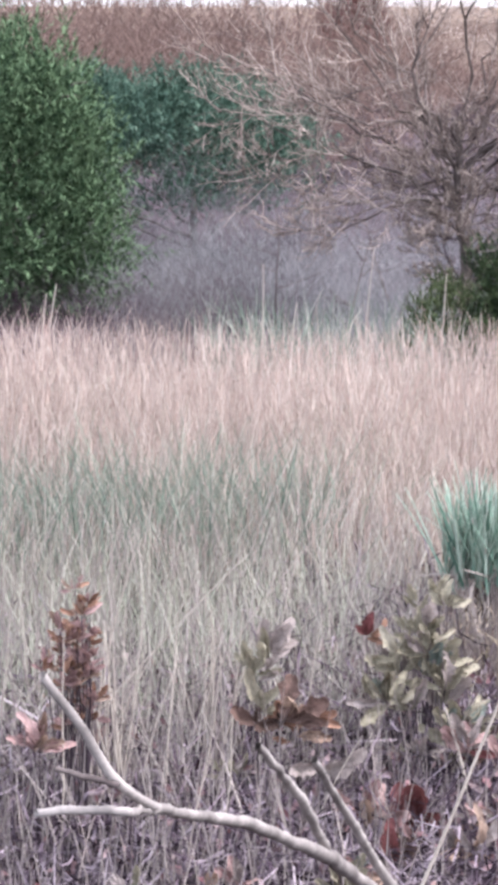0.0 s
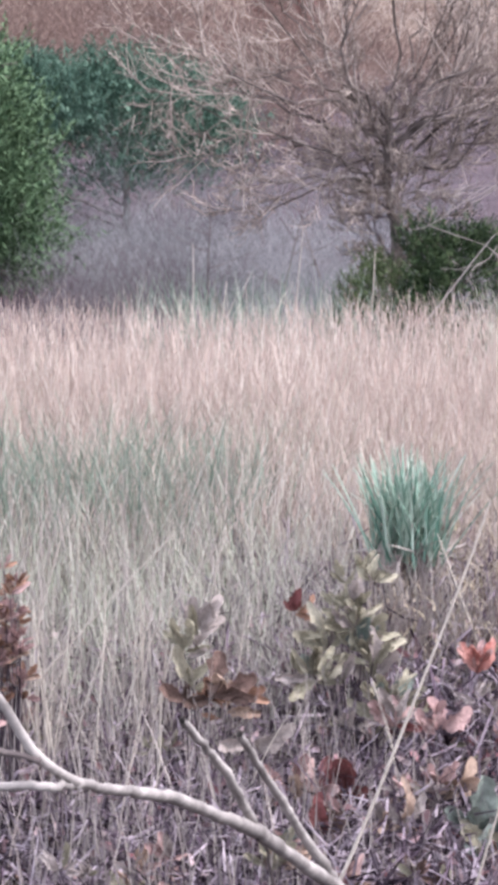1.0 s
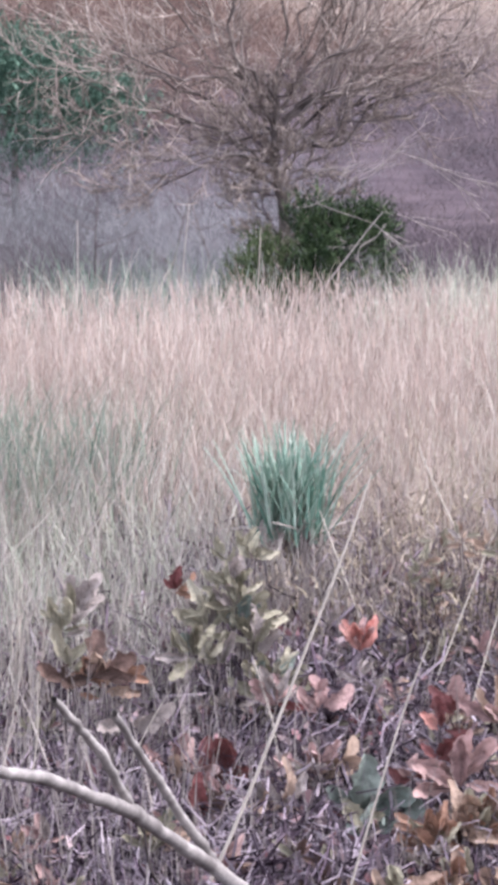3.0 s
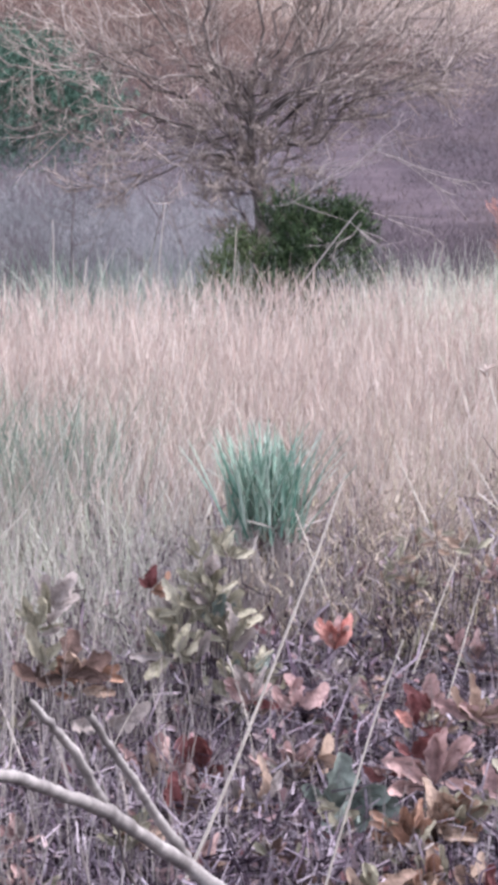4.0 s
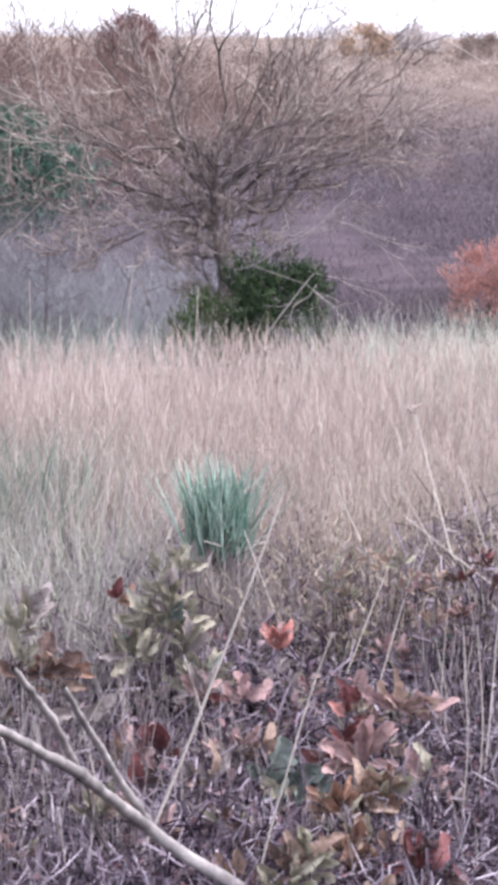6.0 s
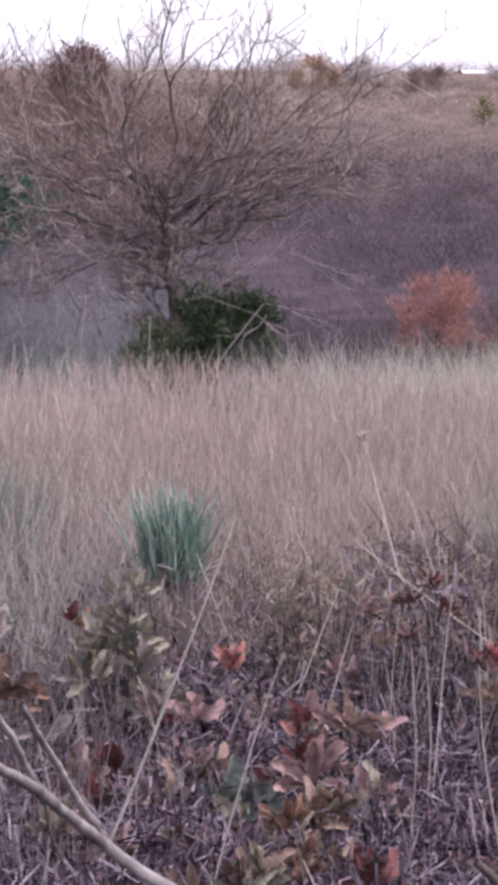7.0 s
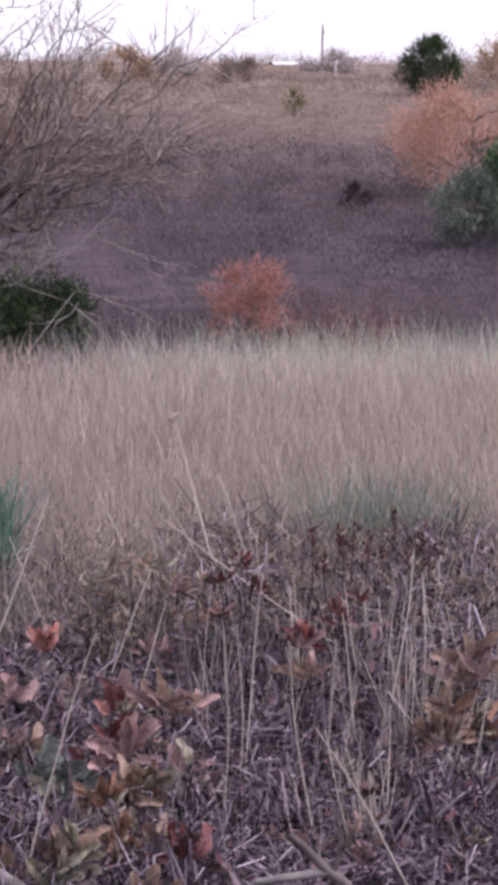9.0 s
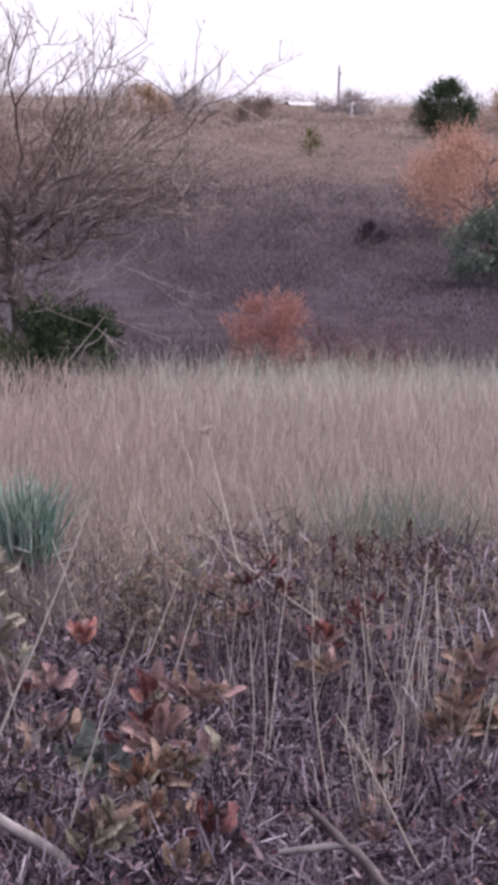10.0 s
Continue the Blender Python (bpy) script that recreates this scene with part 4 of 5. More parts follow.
def bare_tree():
    rng = np.random.default_rng(41)
    x, y = 0.52, 19.7
    z = float(land(x, y))
    top = empty("bare_tree", (x, y, z), "leafless wide-spreading tree with a thicket of fine brown twigs", "tree")
    foot = 0.93 - z  # where the lowest boughs leave the trunk
    trunk = np.array([(0.06, 0, -0.05), (0.05, 0, 0.4), (0.02, 0, foot - 0.1), (-0.01, 0.0, foot + 0.2), (-0.05, 0.0, foot + 0.5), (-0.04, 0.0, foot + 0.85)])
    part("trunk", limb(trunk, 0.066, 0.018, 9, 22, 0.014, 3), M_TREEBARK, top)
    spine = limb_path(trunk, 30)
    goals = [  # (reach right, rise, height on the trunk at which it leaves, bow)
        (-0.16, 2.33, 0.75, 0.0), (0.25, 2.36, 0.80, 0.03), (0.80, 2.33, 0.60, -0.03), (1.08, 2.38, 0.50, -0.06), (1.75, 2.22, 0.55, -0.07), (1.45, 2.10, 0.45, -0.06), (1.95, 1.92, 0.50, -0.08),
        (1.80, 1.70, 0.62, -0.05), (1.50, 1.0, 0.55, 0.03), (0.98, 0.80, 0.40, 0.04), (-1.56, 1.62, 0.65, 0.0), (-1.0, 1.85, 0.72, 0.0),
        (-0.73, 2.05, 0.85, 0.0), (-2.1, 0.95, 0.48, 0.10), (-2.0, 1.42, 0.58, 0.04), (-0.34, 2.1, 0.9, 0.02), (-1.45, 0.70, 0.42, 0.10),
        (-1.75, 1.18, 0.52, 0.05), (0.5, 1.75, 0.85, 0.0), (1.05, 1.30, 0.66, -0.02), (0.45, 2.1, 0.95, 0.0), (-0.60, 1.25, 0.9, 0.0), (0.70, 0.62, 0.25, 0.05), (-0.80, 0.62, 0.3, 0.08),
        (-1.2, 0.36, 0.3, 0.03), (-1.7, 0.56, 0.4, 0.03), (-0.5, 0.30, 0.2, 0.05),
    ]
    seeds = [(spine[16:], 0.8), (spine[12:], 0.7)]
    for i, (gx, gz, leave, bow) in enumerate(goals):
        start = spine[np.abs(spine[:, 2] - foot - leave * 0.8).argmin()]
        goal = np.array([gx, rng.uniform(-0.55, 0.55), foot + gz])
        L = np.linalg.norm(goal - start)
        k = 16
        t = np.linspace(0, 1, k)[:, None]
        swing = np.cumsum(rng.normal(0, 0.050 * L / 1.5, (k, 3)), 0)
        swing -= t * swing[-1] + (1 - t) * swing[0]
        path = start * (1 - t) + goal * t + swing + np.array([0, 0, bow * L]) * np.sin(np.pi * t)
        r0 = np.linspace(0.0145 if L > 1.4 else 0.010, 0.0030, k) * (1 + 0.12 * rng.normal(0, 1, k))
        bough = part("limb", tube_arrays(path[None], r0[None], 6), M_TREEBARK, top)
        seeds.append((path, L))
        fork = path[int(rng.uniform(4, 8))]  # a second leader out of each limb
        turn = unit(path[-1] - fork + np.array([rng.normal(0, 0.25), rng.normal(0, 0.35), rng.normal(0.05, 0.22)]) * L)
        side = grow(rng, fork, turn, L * rng.uniform(0.45, 0.7), 12, 0.07, 0.02)[0]
        part("side_limb", tube_arrays(side[None], np.linspace(0.0090, 0.0025, 12)[None], 5), M_TREEBARK, bough)
        seeds.append((side, 0.65 * L))
    # short crooked snags round the foot of the crown
    for i in range(64):
        p = spine[int(rng.uniform(10, 29))]
        a = rng.uniform(0, 2 * np.pi)
        d = unit(np.array([np.cos(a) * 1.2, np.sin(a), rng.uniform(0.05, 1.2)]))
        L = rng.uniform(0.25, 0.8)
        snag = grow(rng, p, d, L, 8, 0.20, 0.0)[0]
        part("snag", tube_arrays(snag[None], np.linspace(0.0075, 0.0025, 8)[None], 5), (M_DROOP, M_TREEBARK, M_DARKTWIG)[i % 3], top)
        seeds.append((snag, 0.8 * L))
    lv = twig_levels(rng, seeds, (11, 7, 3), (0.36, 0.52, 0.60), 0.80, 5, 0.07, 0.11)
    arr = []
    for lev, r0 in zip(lv, (0.0054, 0.0036, 0.0023)):
        P = np.array([p for p, _ in lev])
        if r0 < 0.005:  # the top of the crown is thin and open
            P = P[rng.uniform(size=len(P)) < np.interp(P[:, 0, 2] - foot, [1.3, 2.0], [1.0, 0.35])]
        if r0 < 0.0025:
            P = P[:, [0, 4]]
        arr.append(tube_arrays(P, r0 * np.linspace(1, 0.5, P.shape[1])[None] * rng.uniform(0.7, 1.2, (len(P), 1)), 3))
    part("twig_crown", joined(*arr), M_TWIG, top, "dense fine grey-brown twigs", smooth=False)["kind"] = "stuff"
    # bleached dead boughs hanging low on one side
    low = []
    for bx, bz, dx, dz, L in ((0.10, 0.02, 1.0, 0.02, 0.85), (0.15, 0.30, 1.0, -0.28, 0.55), (0.80, 0.42, 0.95, -0.30, 0.75), (0.95, 0.38, 1.0, -0.12, 0.70), (0.25, 0.06, 0.9, -0.35, 0.8), (0.55, 0.20, 1.0, 0.05, 0.7), (0.75, -0.08, -0.75, -0.7, 0.42), (0.60, 0.02, 1.0, -0.15, 0.75), (-0.25, 0.40, -1.0, -0.12, 0.8), (-0.5, 0.3, -1.0, 0.05, 0.6)):
        p = np.array([bx, rng.uniform(-0.75, -0.35), foot + bz])
        low.append((grow(rng, p, unit(np.array([dx, rng.uniform(-0.2, 0.1), dz])), L, 8, 0.14, 0.0)[0], L))
    sub = twig_levels(rng, low, (6, 3), 0.42, 0.55, 8, -0.01, 0.12)
    arr = [tube_arrays(np.array([p for p, _ in lev]), r0 * np.linspace(1, 0.45, 8)[None] * np.ones((len(lev), 1)), 4) for lev, r0 in ((low, 0.0046), (sub[0], 0.0028), (sub[1], 0.0020))]
    part("dead_bough_spray", joined(*arr), M_DROOP, top, "bleached drooping dead boughs", smooth=False)["kind"] = "stuff"


def evergreen(name, x, y, height, width, n, leaf, material, label, seed, shape="round", lift=0.0, lean=0.0, bark=M_TREEBARK, lumpy=0.024):
    """A conifer or leafy bush: trunk, a few limbs and a crown of many small sprays with an uneven outline."""
    rng = np.random.default_rng(seed)
    z = float(land(x, y))
    top = empty(name, (x, y, z), label, "tree" if height > 1.6 else "bush")
    k = 6
    s = np.linspace(0, 1, k)
    path = np.stack([lean * s, 0 * s, height * 0.9 * s - 0.05], 1)[None]
    part("trunk", tube_arrays(path, (0.03 * height * (1 - 0.85 * s))[None], 7), bark, top)
    u = rng.uniform(0, 1, n)
    if shape == "cone":
        prof = lambda u: (1 - u) ** 0.75 * np.minimum(1, 0.45 + 3 * u)
        u = 1 - np.sqrt(1 - 0.97 * u)
    else:
        prof = lambda u: np.sqrt(np.maximum(0, 1 - (2 * u - 0.9) ** 2 / 1.25))
    a = rng.uniform(0, 2 * np.pi, n)
    lobes = 1 + 0.16 * np.sin(3 * a + 5 * u + seed) + 0.12 * np.sin(7 * a - 9 * u) + 0.10 * np.sin(13 * u + 2 * a)
    rad = 0.5 * width * prof(u) * lobes * rng.uniform(0.35, 1.0, n) ** 0.45
    c = np.stack([np.cos(a) * rad + lean * u, np.sin(a) * rad, lift + u * (height - lift) * (1 + 0.05 * np.sin(4 * a))], 1)
    lumps = c[: max(14, int(n * lumpy))]
    c = lumps[rng.integers(0, len(lumps), n)] * [0.85, 0.85, 0.8] + c * [0.25, 0.25, 0.2] + rng.normal(0, 0.042 * width, (n, 3))
    c[:, 2] = np.abs(c[:, 2])
    out = unit(c * [1, 1, 0.7] - np.array([0, 0, 0.25 * height]))
    m = 9  # leaflets set along each spray, which points up and out
    axis = unit(out + rng.normal(0, 0.45, (n, 3)) + [0.1, 0, 0.55 if height > 1.5 else 0.15])
    along = np.tile(np.linspace(0, 1, m), n)[:, None]
    size = np.repeat(rng.uniform(0.7, 1.5, n), m)
    base = np.repeat(c, m, 0) + np.repeat(axis, m, 0) * along * leaf * 1.9 * size[:, None] + rng.normal(0, leaf * 0.10, (n * m, 3))
    aim = unit(np.repeat(axis, m, 0) + rng.normal(0, 0.5, (n * m, 3)))
    arr = blades(rng, base, rng.uniform(0.5, 1.0, n * m) * leaf * size * (1.15 - 0.5 * along[:, 0]), 0.12, leaf * 0.24, 2, aim, 0.2)
    part("crown", arr, material, top, smooth=False)
    for i in range(10):
        u0 = rng.uniform(0.05, 0.8)
        a0 = rng.uniform(0, 2 * np.pi)
        reach = np.array([np.cos(a0), np.sin(a0), 0.35]) * 0.42 * width * float(prof(np.array(u0)))
        path = np.array([lean * u0, 0, u0 * height]) + np.linspace(0, 1, 5)[:, None] * reach + rng.normal(0, 0.01 * height, (5, 3))
        part("limb", tube_arrays(path[None], np.linspace(0.012 * height, 0.004 * height, 5)[None], 4), bark, top, smooth=False)
    return top


def trees():
    stalk((0.86, 18.5, 0.50), (1.22, 18.5, 0.98), 0.010, -0.02, label="pale broken bough leaning on the juniper bush", material=M_DROOP)
    evergreen("juniper", -3.72, 25.0, 2.65, 2.3, 7000, 0.095, M_JUNIPER, "dense green juniper tree at the edge of the hollow", 51, "round", lumpy=0.018)
    evergreen("juniper", -4.6, 26.0, 3.4, 2.2, 2600, 0.10, M_JUNIPER, "dense green juniper tree at the edge of the hollow", 52, "round")
    evergreen("cedar", -2.6, 33.0, 2.2, 3.3, 4000, 0.10, M_CEDARBLUE, "blue-green cedar with spreading boughs behind bare brush", 53, "round", lift=0.65, lumpy=0.016)
    evergreen("cedar", -4.2, 33.5, 2.4, 2.4, 2000, 0.09, M_CEDARBLUE, "blue-green cedar with spreading boughs behind bare brush", 69, "round", lift=0.5)
    evergreen("juniper_bush", 0.93, 19.3, 1.03, 1.15, 2600, 0.055, M_DARKCEDAR, "dark green juniper bush under the bare tree", 54, "round", lumpy=0.012)
    evergreen("juniper_bush", 0.40, 19.0, 0.78, 0.72, 1200, 0.05, M_MOSS, "olive-green low juniper bush at the meadow edge", 55, "round")
    evergreen("rust_bush", 3.10, 23.2, 1.05, 0.82, 1350, 0.040, M_REDLEAF, "rust-red leafy sumac bush on the slope", 56, "round", lift=0.24, lean=0.14, lumpy=0.03)
    evergreen("oak_tree", 13.8, 62.0, 2.6, 4.4, 3400, 0.105, M_ORANGE, "oak tree in full orange-tan autumn leaf on the slope", 57, "round", lift=0.15, lumpy=0.012)
    evergreen("juniper_shrub", 10.95, 45.5, 1.85, 1.65, 1600, 0.11, M_JUNIPER, "green juniper shrub below the orange oak", 58, "round")
    evergreen("sage_shrub", 10.15, 45.1, 1.4, 1.4, 1200, 0.10, M_SAGE, "grey-green sagebrush-like shrub on the slope", 59, "round")
    evergreen("cedar", 22.7, 112.0, 2.5, 3.0, 3600, 0.12, M_DARKCEDAR, "dark green cedar standing on the ridge", 60, "round", lift=0.15)
    evergreen("cedar", 14.65, 100.0, 1.15, 1.1, 85, 0.16, M_YELLOWGREEN, "small yellow-green cedar on the hillside", 61, "cone")
    evergreen("brush_pile", 15.36, 125.0, 1.15, 2.0, 320, 0.22, M_BRUSHBROWN, "dark brown bare shrub on the ridge", 62, "round", lumpy=0.10)
    evergreen("brush_pile", 10.1, 58.0, 0.52, 0.66, 420, 0.085, M_DARKTWIG, "dark dead shrub on the purple slope", 63, "round", lift=0.08)
    evergreen("autumn_bush", 10.0, 130.0, 1.5, 2.3, 500, 0.26, M_TANLEAF, "faded tan shrub on the ridge", 64, "round")
    evergreen("grey_shrub", 14.85, 150.0, 1.3, 2.2, 400, 0.3, M_FARTREE, "grey bare shrub on the ridge", 65, "round")
    evergreen("russet_tree", -1.65, 100.0, 3.7, 3.4, 1600, 0.2, M_RUSSET, "russet-brown bare tree on the ridge", 66, "cone")
    evergreen("grey_shrub", 25.5, 160.0, 1.1, 3.2, 500, 0.3, M_FARTREE, "grey bare shrub on the ridge", 67, "round")
    evergreen("autumn_bush", 27.5, 118.0, 2.6, 3.2, 500, 0.26, M_TANLEAF, "orange-brown shrub on the ridge", 68, "round")


# ---- brush on the slope ----
def shrub_field(name, x, y, hi, stems, material, label, seed, width=0.014, spread=0.55, wide=0.75):
    """Leafless shrubs: many short twigs that fan out of a dome, and a few stems from the soil."""
    rng = np.random.default_rng(seed)
    n = len(x)
    h = np.repeat(hi * rng.uniform(0.6, 1.2, n), stems)
    a, u = rng.uniform(0, 2 * np.pi, n * stems), rng.uniform(0, 1, n * stems)
    out = np.stack([np.cos(a) * np.sqrt(1 - u * u), np.sin(a) * np.sqrt(1 - u * u), u], 1)
    depth = rng.uniform(0.15, 0.75, n * stems)[:, None]
    base = np.repeat(on_land(x, y), stems, 0) + out * depth * h[:, None] * [wide, wide, 1.0]
    stuff(name, blades(rng, base, h * rng.uniform(0.12, 0.30, n * stems), spread, width * np.repeat(y / 30, stems), 2, out * [1, 1, 0.6] + [0, 0, 0.45], 0.35), material, label, "brush")


def brush():
    rng = np.random.default_rng(71)
    # pale grey-blue thicket in the hollow
    def mounds(name, x0, x1, y0, y1, n, hi, stems, material, label, seed, wide=1.15):
        x, y = rng.uniform(x0, x1, n), rng.uniform(y0, y1, n)
        keep = (x > -2.5) | (y > 26.5)
        shrub_field(name, x[keep], y[keep], np.full(int(keep.sum()), hi), stems, material, label, seed, 0.0045, 0.85, wide)

    mounds("grey_thicket", -5.2, 1.2, 25.0, 31, 40, 1.75, 520, M_BRUSHBLUE, "pale grey-blue leafless thicket in the hollow", 72)
    mounds("grey_thicket", -2.5, 1.6, 22.0, 25.5, 26, 0.95, 380, M_BRUSHBLUE, "pale grey-blue leafless thicket in the hollow", 81)
    mounds("dark_thicket", -2.3, -1.1, 21.4, 23.0, 8, 1.2, 620, M_BRUSHDARK, "purple-grey leafless thicket in the hollow", 73)
    mounds("dark_thicket", -2.7, 0.0, 20.6, 22.6, 16, 0.62, 200, M_BRUSHDARK, "purple-grey leafless thicket in the hollow", 87)
    mounds("pale_clump", -1.3, 1.0, 20.6, 23.2, 26, 0.52, 420, M_BRUSHPALE, "pale silvery leafless clump in the hollow", 90, 1.0)
    mounds("pale_clump", -3.0, 0.6, 24.0, 27.5, 22, 1.15, 420, M_BRUSHPALE, "pale silvery leafless clump in the hollow", 91, 1.0)
    mounds("low_thicket", -5.2, 1.6, 19.5, 27, 170, 0.6, 90, M_BRUSHBLUE, "low grey leafless brush in the hollow", 82)
    mounds("dark_thicket", -2.3, -1.25, 19.8, 21.0, 7, 0.88, 420, M_BRUSHDARK, "purple-grey leafless thicket in the hollow", 92, 1.1)
    x, y = rng.uniform(-5.0, -2.1, 60), rng.uniform(20.5, 24.0, 60)
    shrub_field("weedy_brush", x, y, np.full(60, 0.75), 90, M_DARKTWIG, "dark weedy brush at the foot of the junipers", 83, 0.006)
    # purple brush over the slope
    x, y = in_fan(rng, 2800, 21, 94)
    keep = ((x > 1.3) | (y > 29)) & (rng.uniform(size=len(y)) < np.interp(y, [54, 86], [1, 0.0]))
    x, y = x[keep], y[keep]
    shrub_field("purple_brush", x, y, np.interp(y, [21, 30, 94], [0.72, 0.8, 0.95]) * (1 + 0.25 * np.sin(0.9 * x + 0.5 * y)), 74, M_BRUSHDARK, "purple-grey leafless brush covering the slope", 74, 0.009, wide=1.05)
    x, y = in_fan(rng, 230, 32, 78)
    shrub_field("grey_brush", x, y, np.full(230, 0.72), 44, M_BRUSHBLUE, "grey leafless brush scattered over the slope", 75, 0.008, wide=1.3)
    x, y = in_fan(rng, 46, 58, 100)
    shrub_field("dark_streaks", x, y, np.full(46, 0.62), 80, M_BRUSHDARK, "dark low leafless brush in streaks on the upper slope", 93, 0.009, wide=3.2)
    x, y = in_fan(rng, 420, 98, 132)
    shrub_field("pale_ridge_grass", x, y, np.full(420, 0.5), 30, M_TAN, "pale cured grass just below the ridge", 94, 0.010, wide=3.0)
    x, y = in_fan(rng, 2600, 56, 140)
    shrub_field("brown_brush", x, y, 0.62 + 0.2 * np.sin(0.35 * x + 0.2 * y), 32, M_BRUSHBROWN, "brown dead weeds on the upper slope", 76, 0.013, wide=2.0)
    x, y = in_fan(rng, 1800, 105, 260)
    shrub_field("ridge_grass", x, y, np.full(1800, 0.45), 24, M_HILLGRASS, "dry tan grass along the ridge", 77, 0.013, wide=3.0)
    x = rng.uniform(-40, 75, 420)
    y = rng.uniform(230, 330, 420)
    shrub_field("far_trees", x, y, 1.9 + 0.7 * np.sin(0.4 * x), 60, M_FARTREE, "bare grey trees far along the horizon", 78, 0.008)
    # reddish bare trees behind the hollow
    x, y = rng.uniform(-19, 0.2, 520), rng.uniform(50, 95, 520)
    shrub_field("brown_thicket", x, y, np.where(y > 74, np.interp(x / y, [-0.13, -0.085, -0.06, -0.03], [5.9, 5.4, 4.6, 4.0]), 2.4) + 0.7 * np.sin(0.8 * x), 60, M_REDBRUSH, "reddish-brown leafless thicket behind the cedars", 79, 0.014, 0.35)
    x, y = rng.uniform(0.2, 6.2, 150), rng.uniform(66, 96, 150)
    shrub_field("red_brush", x, y, 1.25 + 0.35 * np.sin(1.1 * x), 60, M_REDBRUSH, "red-brown leafless brush on the slope behind the bare tree", 84, 0.014, wide=1.3)
    x, y = rng.uniform(1.8, 5.6, 110), rng.uniform(19.8, 22.4, 110)
    shrub_field("dark_brush", x, y, np.full(110, 0.55), 60, M_BRUSHDARK, "dark purple leafless brush at the meadow's far edge", 85, 0.011, wide=0.9)
    x, y = rng.uniform(8.6, 12.8, 70), rng.uniform(41.5, 44.2, 70)
    shrub_field("slope_brush", x, y, np.full(70, 0.62), 40, M_BRUSHDARK, "purple leafless brush below the shrubs of the slope", 86, 0.012, wide=1.2)
    x, y = rng.uniform(1.2, 6.4, 210), rng.uniform(22.4, 31, 210)
    shrub_field("near_brush", x, y, np.full(210, 0.66), 60, M_BRUSHDARK, "purple leafless brush filling the slope's foot", 88, 0.011, wide=1.0)
    x, y = rng.uniform(-5, 6.5, 80), rng.uniform(100, 122, 80)
    shrub_field("ridge_brush", x, y, np.full(80, 1.05), 40, M_REDBRUSH, "brown leafless brush along the ridge", 89, 0.012, wide=1.5)
    # rust stems beside the red bush
    x, y = rng.uniform(3.35, 4.7, 60), rng.uniform(22.8, 24.4, 60)
    shrub_field("rust_stems", x, y, np.full(60, 0.95), 60, M_RUSSET, "russet leafless stems beside the rust bush", 80, 0.011)


def sapling(x, y, height, seed, lean):
    """A thin bare sapling with a few forked twigs."""
    rng = np.random.default_rng(seed)
    z = float(land(x, y))
    top = empty("bare_sapling", (x, y, z), "thin grey leafless sapling standing in the hollow's thicket", "sapling", "saplings in the hollow")
    stem = grow(rng, np.array([0, 0, -0.05]), unit(np.array([lean, 0, 1.0])), height, 10, 0.06, 0.03)[0]
    pole = part("stem", tube_arrays(stem[None], np.linspace(0.010, 0.003, 10)[None], 6), M_BARKDARK, top)
    for i in range(8):
        k = int(rng.uniform(3, 9))
        d = unit(np.array([rng.choice((-1, 1)) * rng.uniform(0.5, 1.1), rng.normal(0, 0.4), rng.uniform(0.2, 0.9)]))
        twig = grow(rng, stem[k], d, height * rng.uniform(0.2, 0.42), 7, 0.10, 0.05)[0]
        part("branch", tube_arrays(twig[None], np.linspace(0.0050, 0.0018, 7)[None], 5), M_BARKDARK, pole)


def saplings():
    for i, (x, y, h, lean) in enumerate(((-1.0, 22.0, 1.35, 0.03), (-0.45, 22.5, 1.2, 0.35), (0.05, 24.0, 1.4, -0.3))):
        sapling(x, y, h, 400 + i, lean)


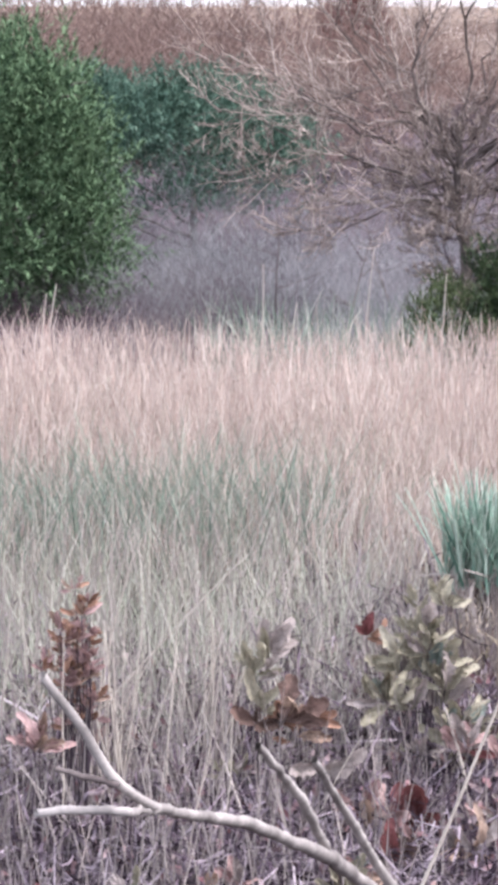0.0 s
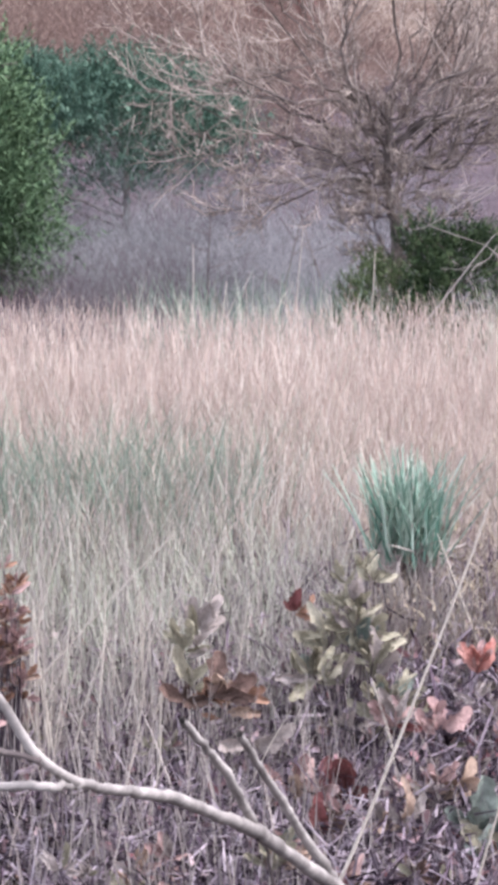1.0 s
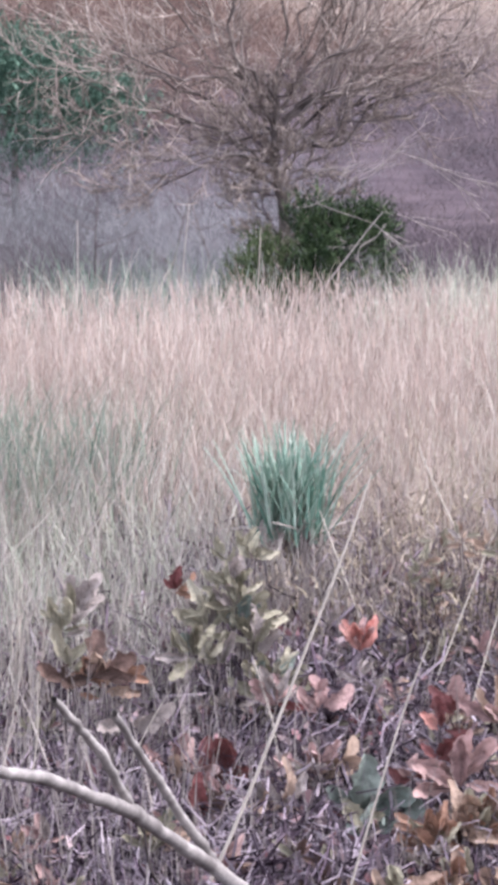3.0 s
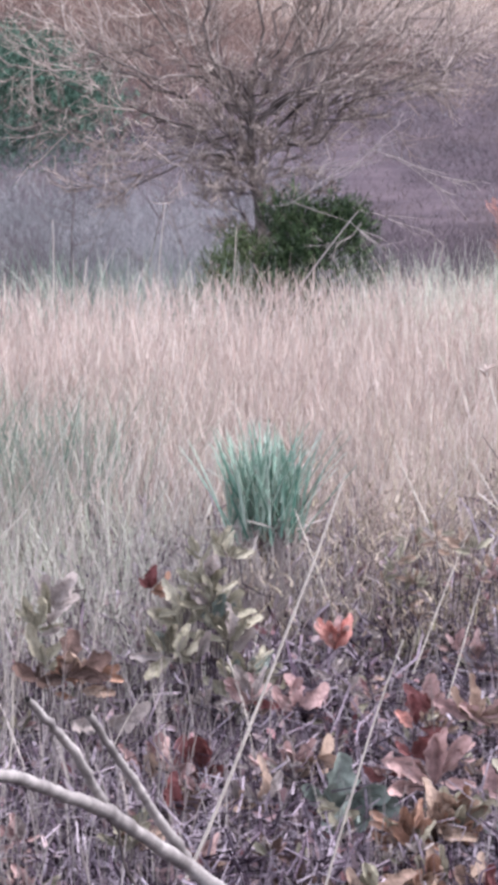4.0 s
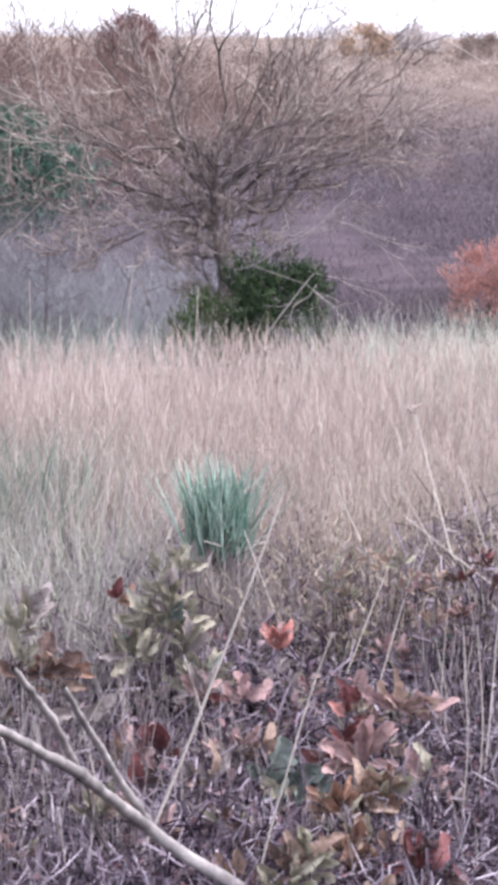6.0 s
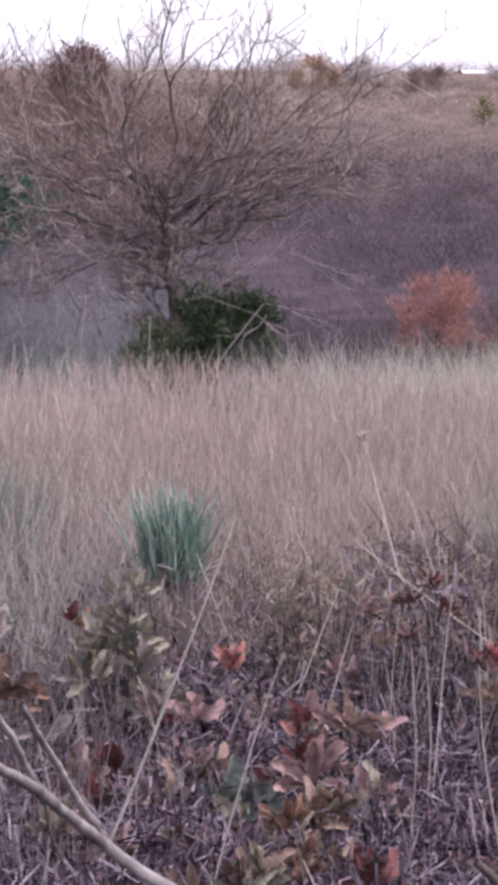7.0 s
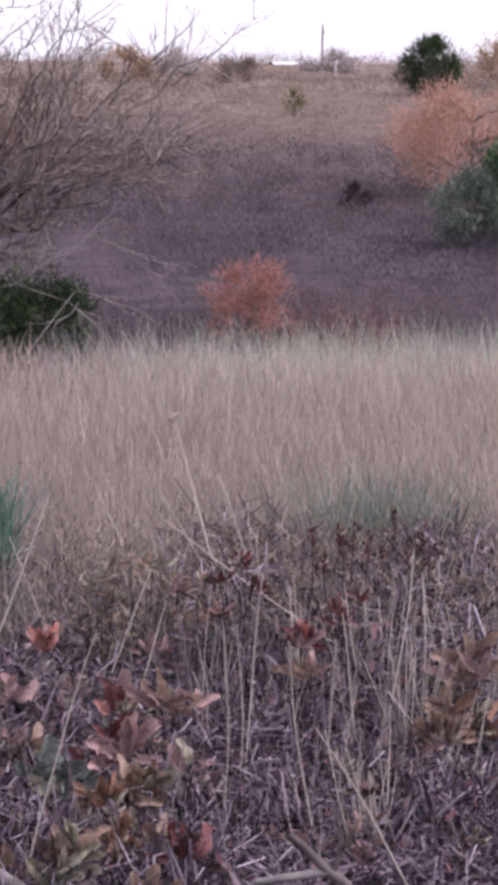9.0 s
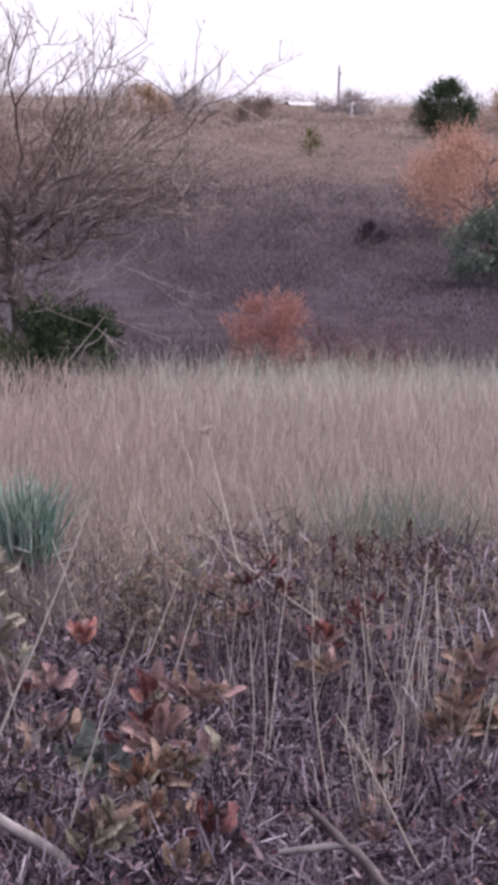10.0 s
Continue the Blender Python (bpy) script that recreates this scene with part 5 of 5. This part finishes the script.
def skyline():
    x, y = 28.2, 180.0
    z = float(land(x, y))
    top = empty("utility_pole", (x, y, z), "weathered wooden utility pole on the ridge", "utility pole")
    s = np.linspace(0, 1, 4)
    part("pole", tube_arrays(np.stack([0 * s, 0 * s, -0.3 + (5.5 - z + 0.3) * s], 1)[None], np.linspace(0.09, 0.065, 4)[None], 8), M_POLE, top)
    part("insulator", tube_arrays(np.array([[[0, 0, 5.45 - z], [0, 0, 5.6 - z], [0, 0, 5.7 - z]]], float), np.array([[0.05, 0.07, 0.03]]), 8), M_WHITE, top)
    part("insulator", tube_arrays(np.array([[[0.12, 0, 4.95 - z], [0.12, 0, 5.1 - z], [0.12, 0, 5.2 - z]]], float), np.array([[0.05, 0.07, 0.03]]), 8), M_WHITE, top)
    x, y = 22.76, 140.0
    z = float(land(x, y))
    post = empty("marker_post", (x, y, z), "pale marker post standing on the ridge", "post")
    part("shaft", tube_arrays(np.stack([0 * s, 0 * s, -0.2 + 1.25 * s], 1)[None], np.full((1, 4), 0.06), 8), M_WHITE, post)
    x, y = 32.0, 220.0
    z = float(land(x, y))
    shed = empty("far_shed", (x, y, z), "long low white shed far behind the ridge", "shed")
    a, h, d = 2.0, 0.10, 2.0
    v = [(-a, -d, -0.3), (a, -d, -0.3), (a, d, -0.3), (-a, d, -0.3), (-a, -d, h), (a, -d, h), (a, d, h), (-a, d, h)]
    part("wall", (v, [(0, 1, 5, 4), (1, 2, 6, 5), (2, 3, 7, 6), (3, 0, 4, 7)]), M_WHITE, shed, smooth=False)
    r = [(-a - 0.2, -d - 0.2, h), (a + 0.2, -d - 0.2, h), (a + 0.2, 0, h + 0.3), (-a - 0.2, 0, h + 0.3), (a + 0.2, d + 0.2, h), (-a - 0.2, d + 0.2, h)]
    part("roof", (r, [(0, 1, 2, 3), (3, 2, 4, 5)]), M_WHITE, shed, smooth=False)


brush()
trees()
bare_tree()
saplings()
skyline()
meadow()
thin_grass()
undergrowth()
yucca()
stalks()
weed_canes()
stem_tufts()
dock_heads()
near_branch()
fallen_branch()
sprouts()
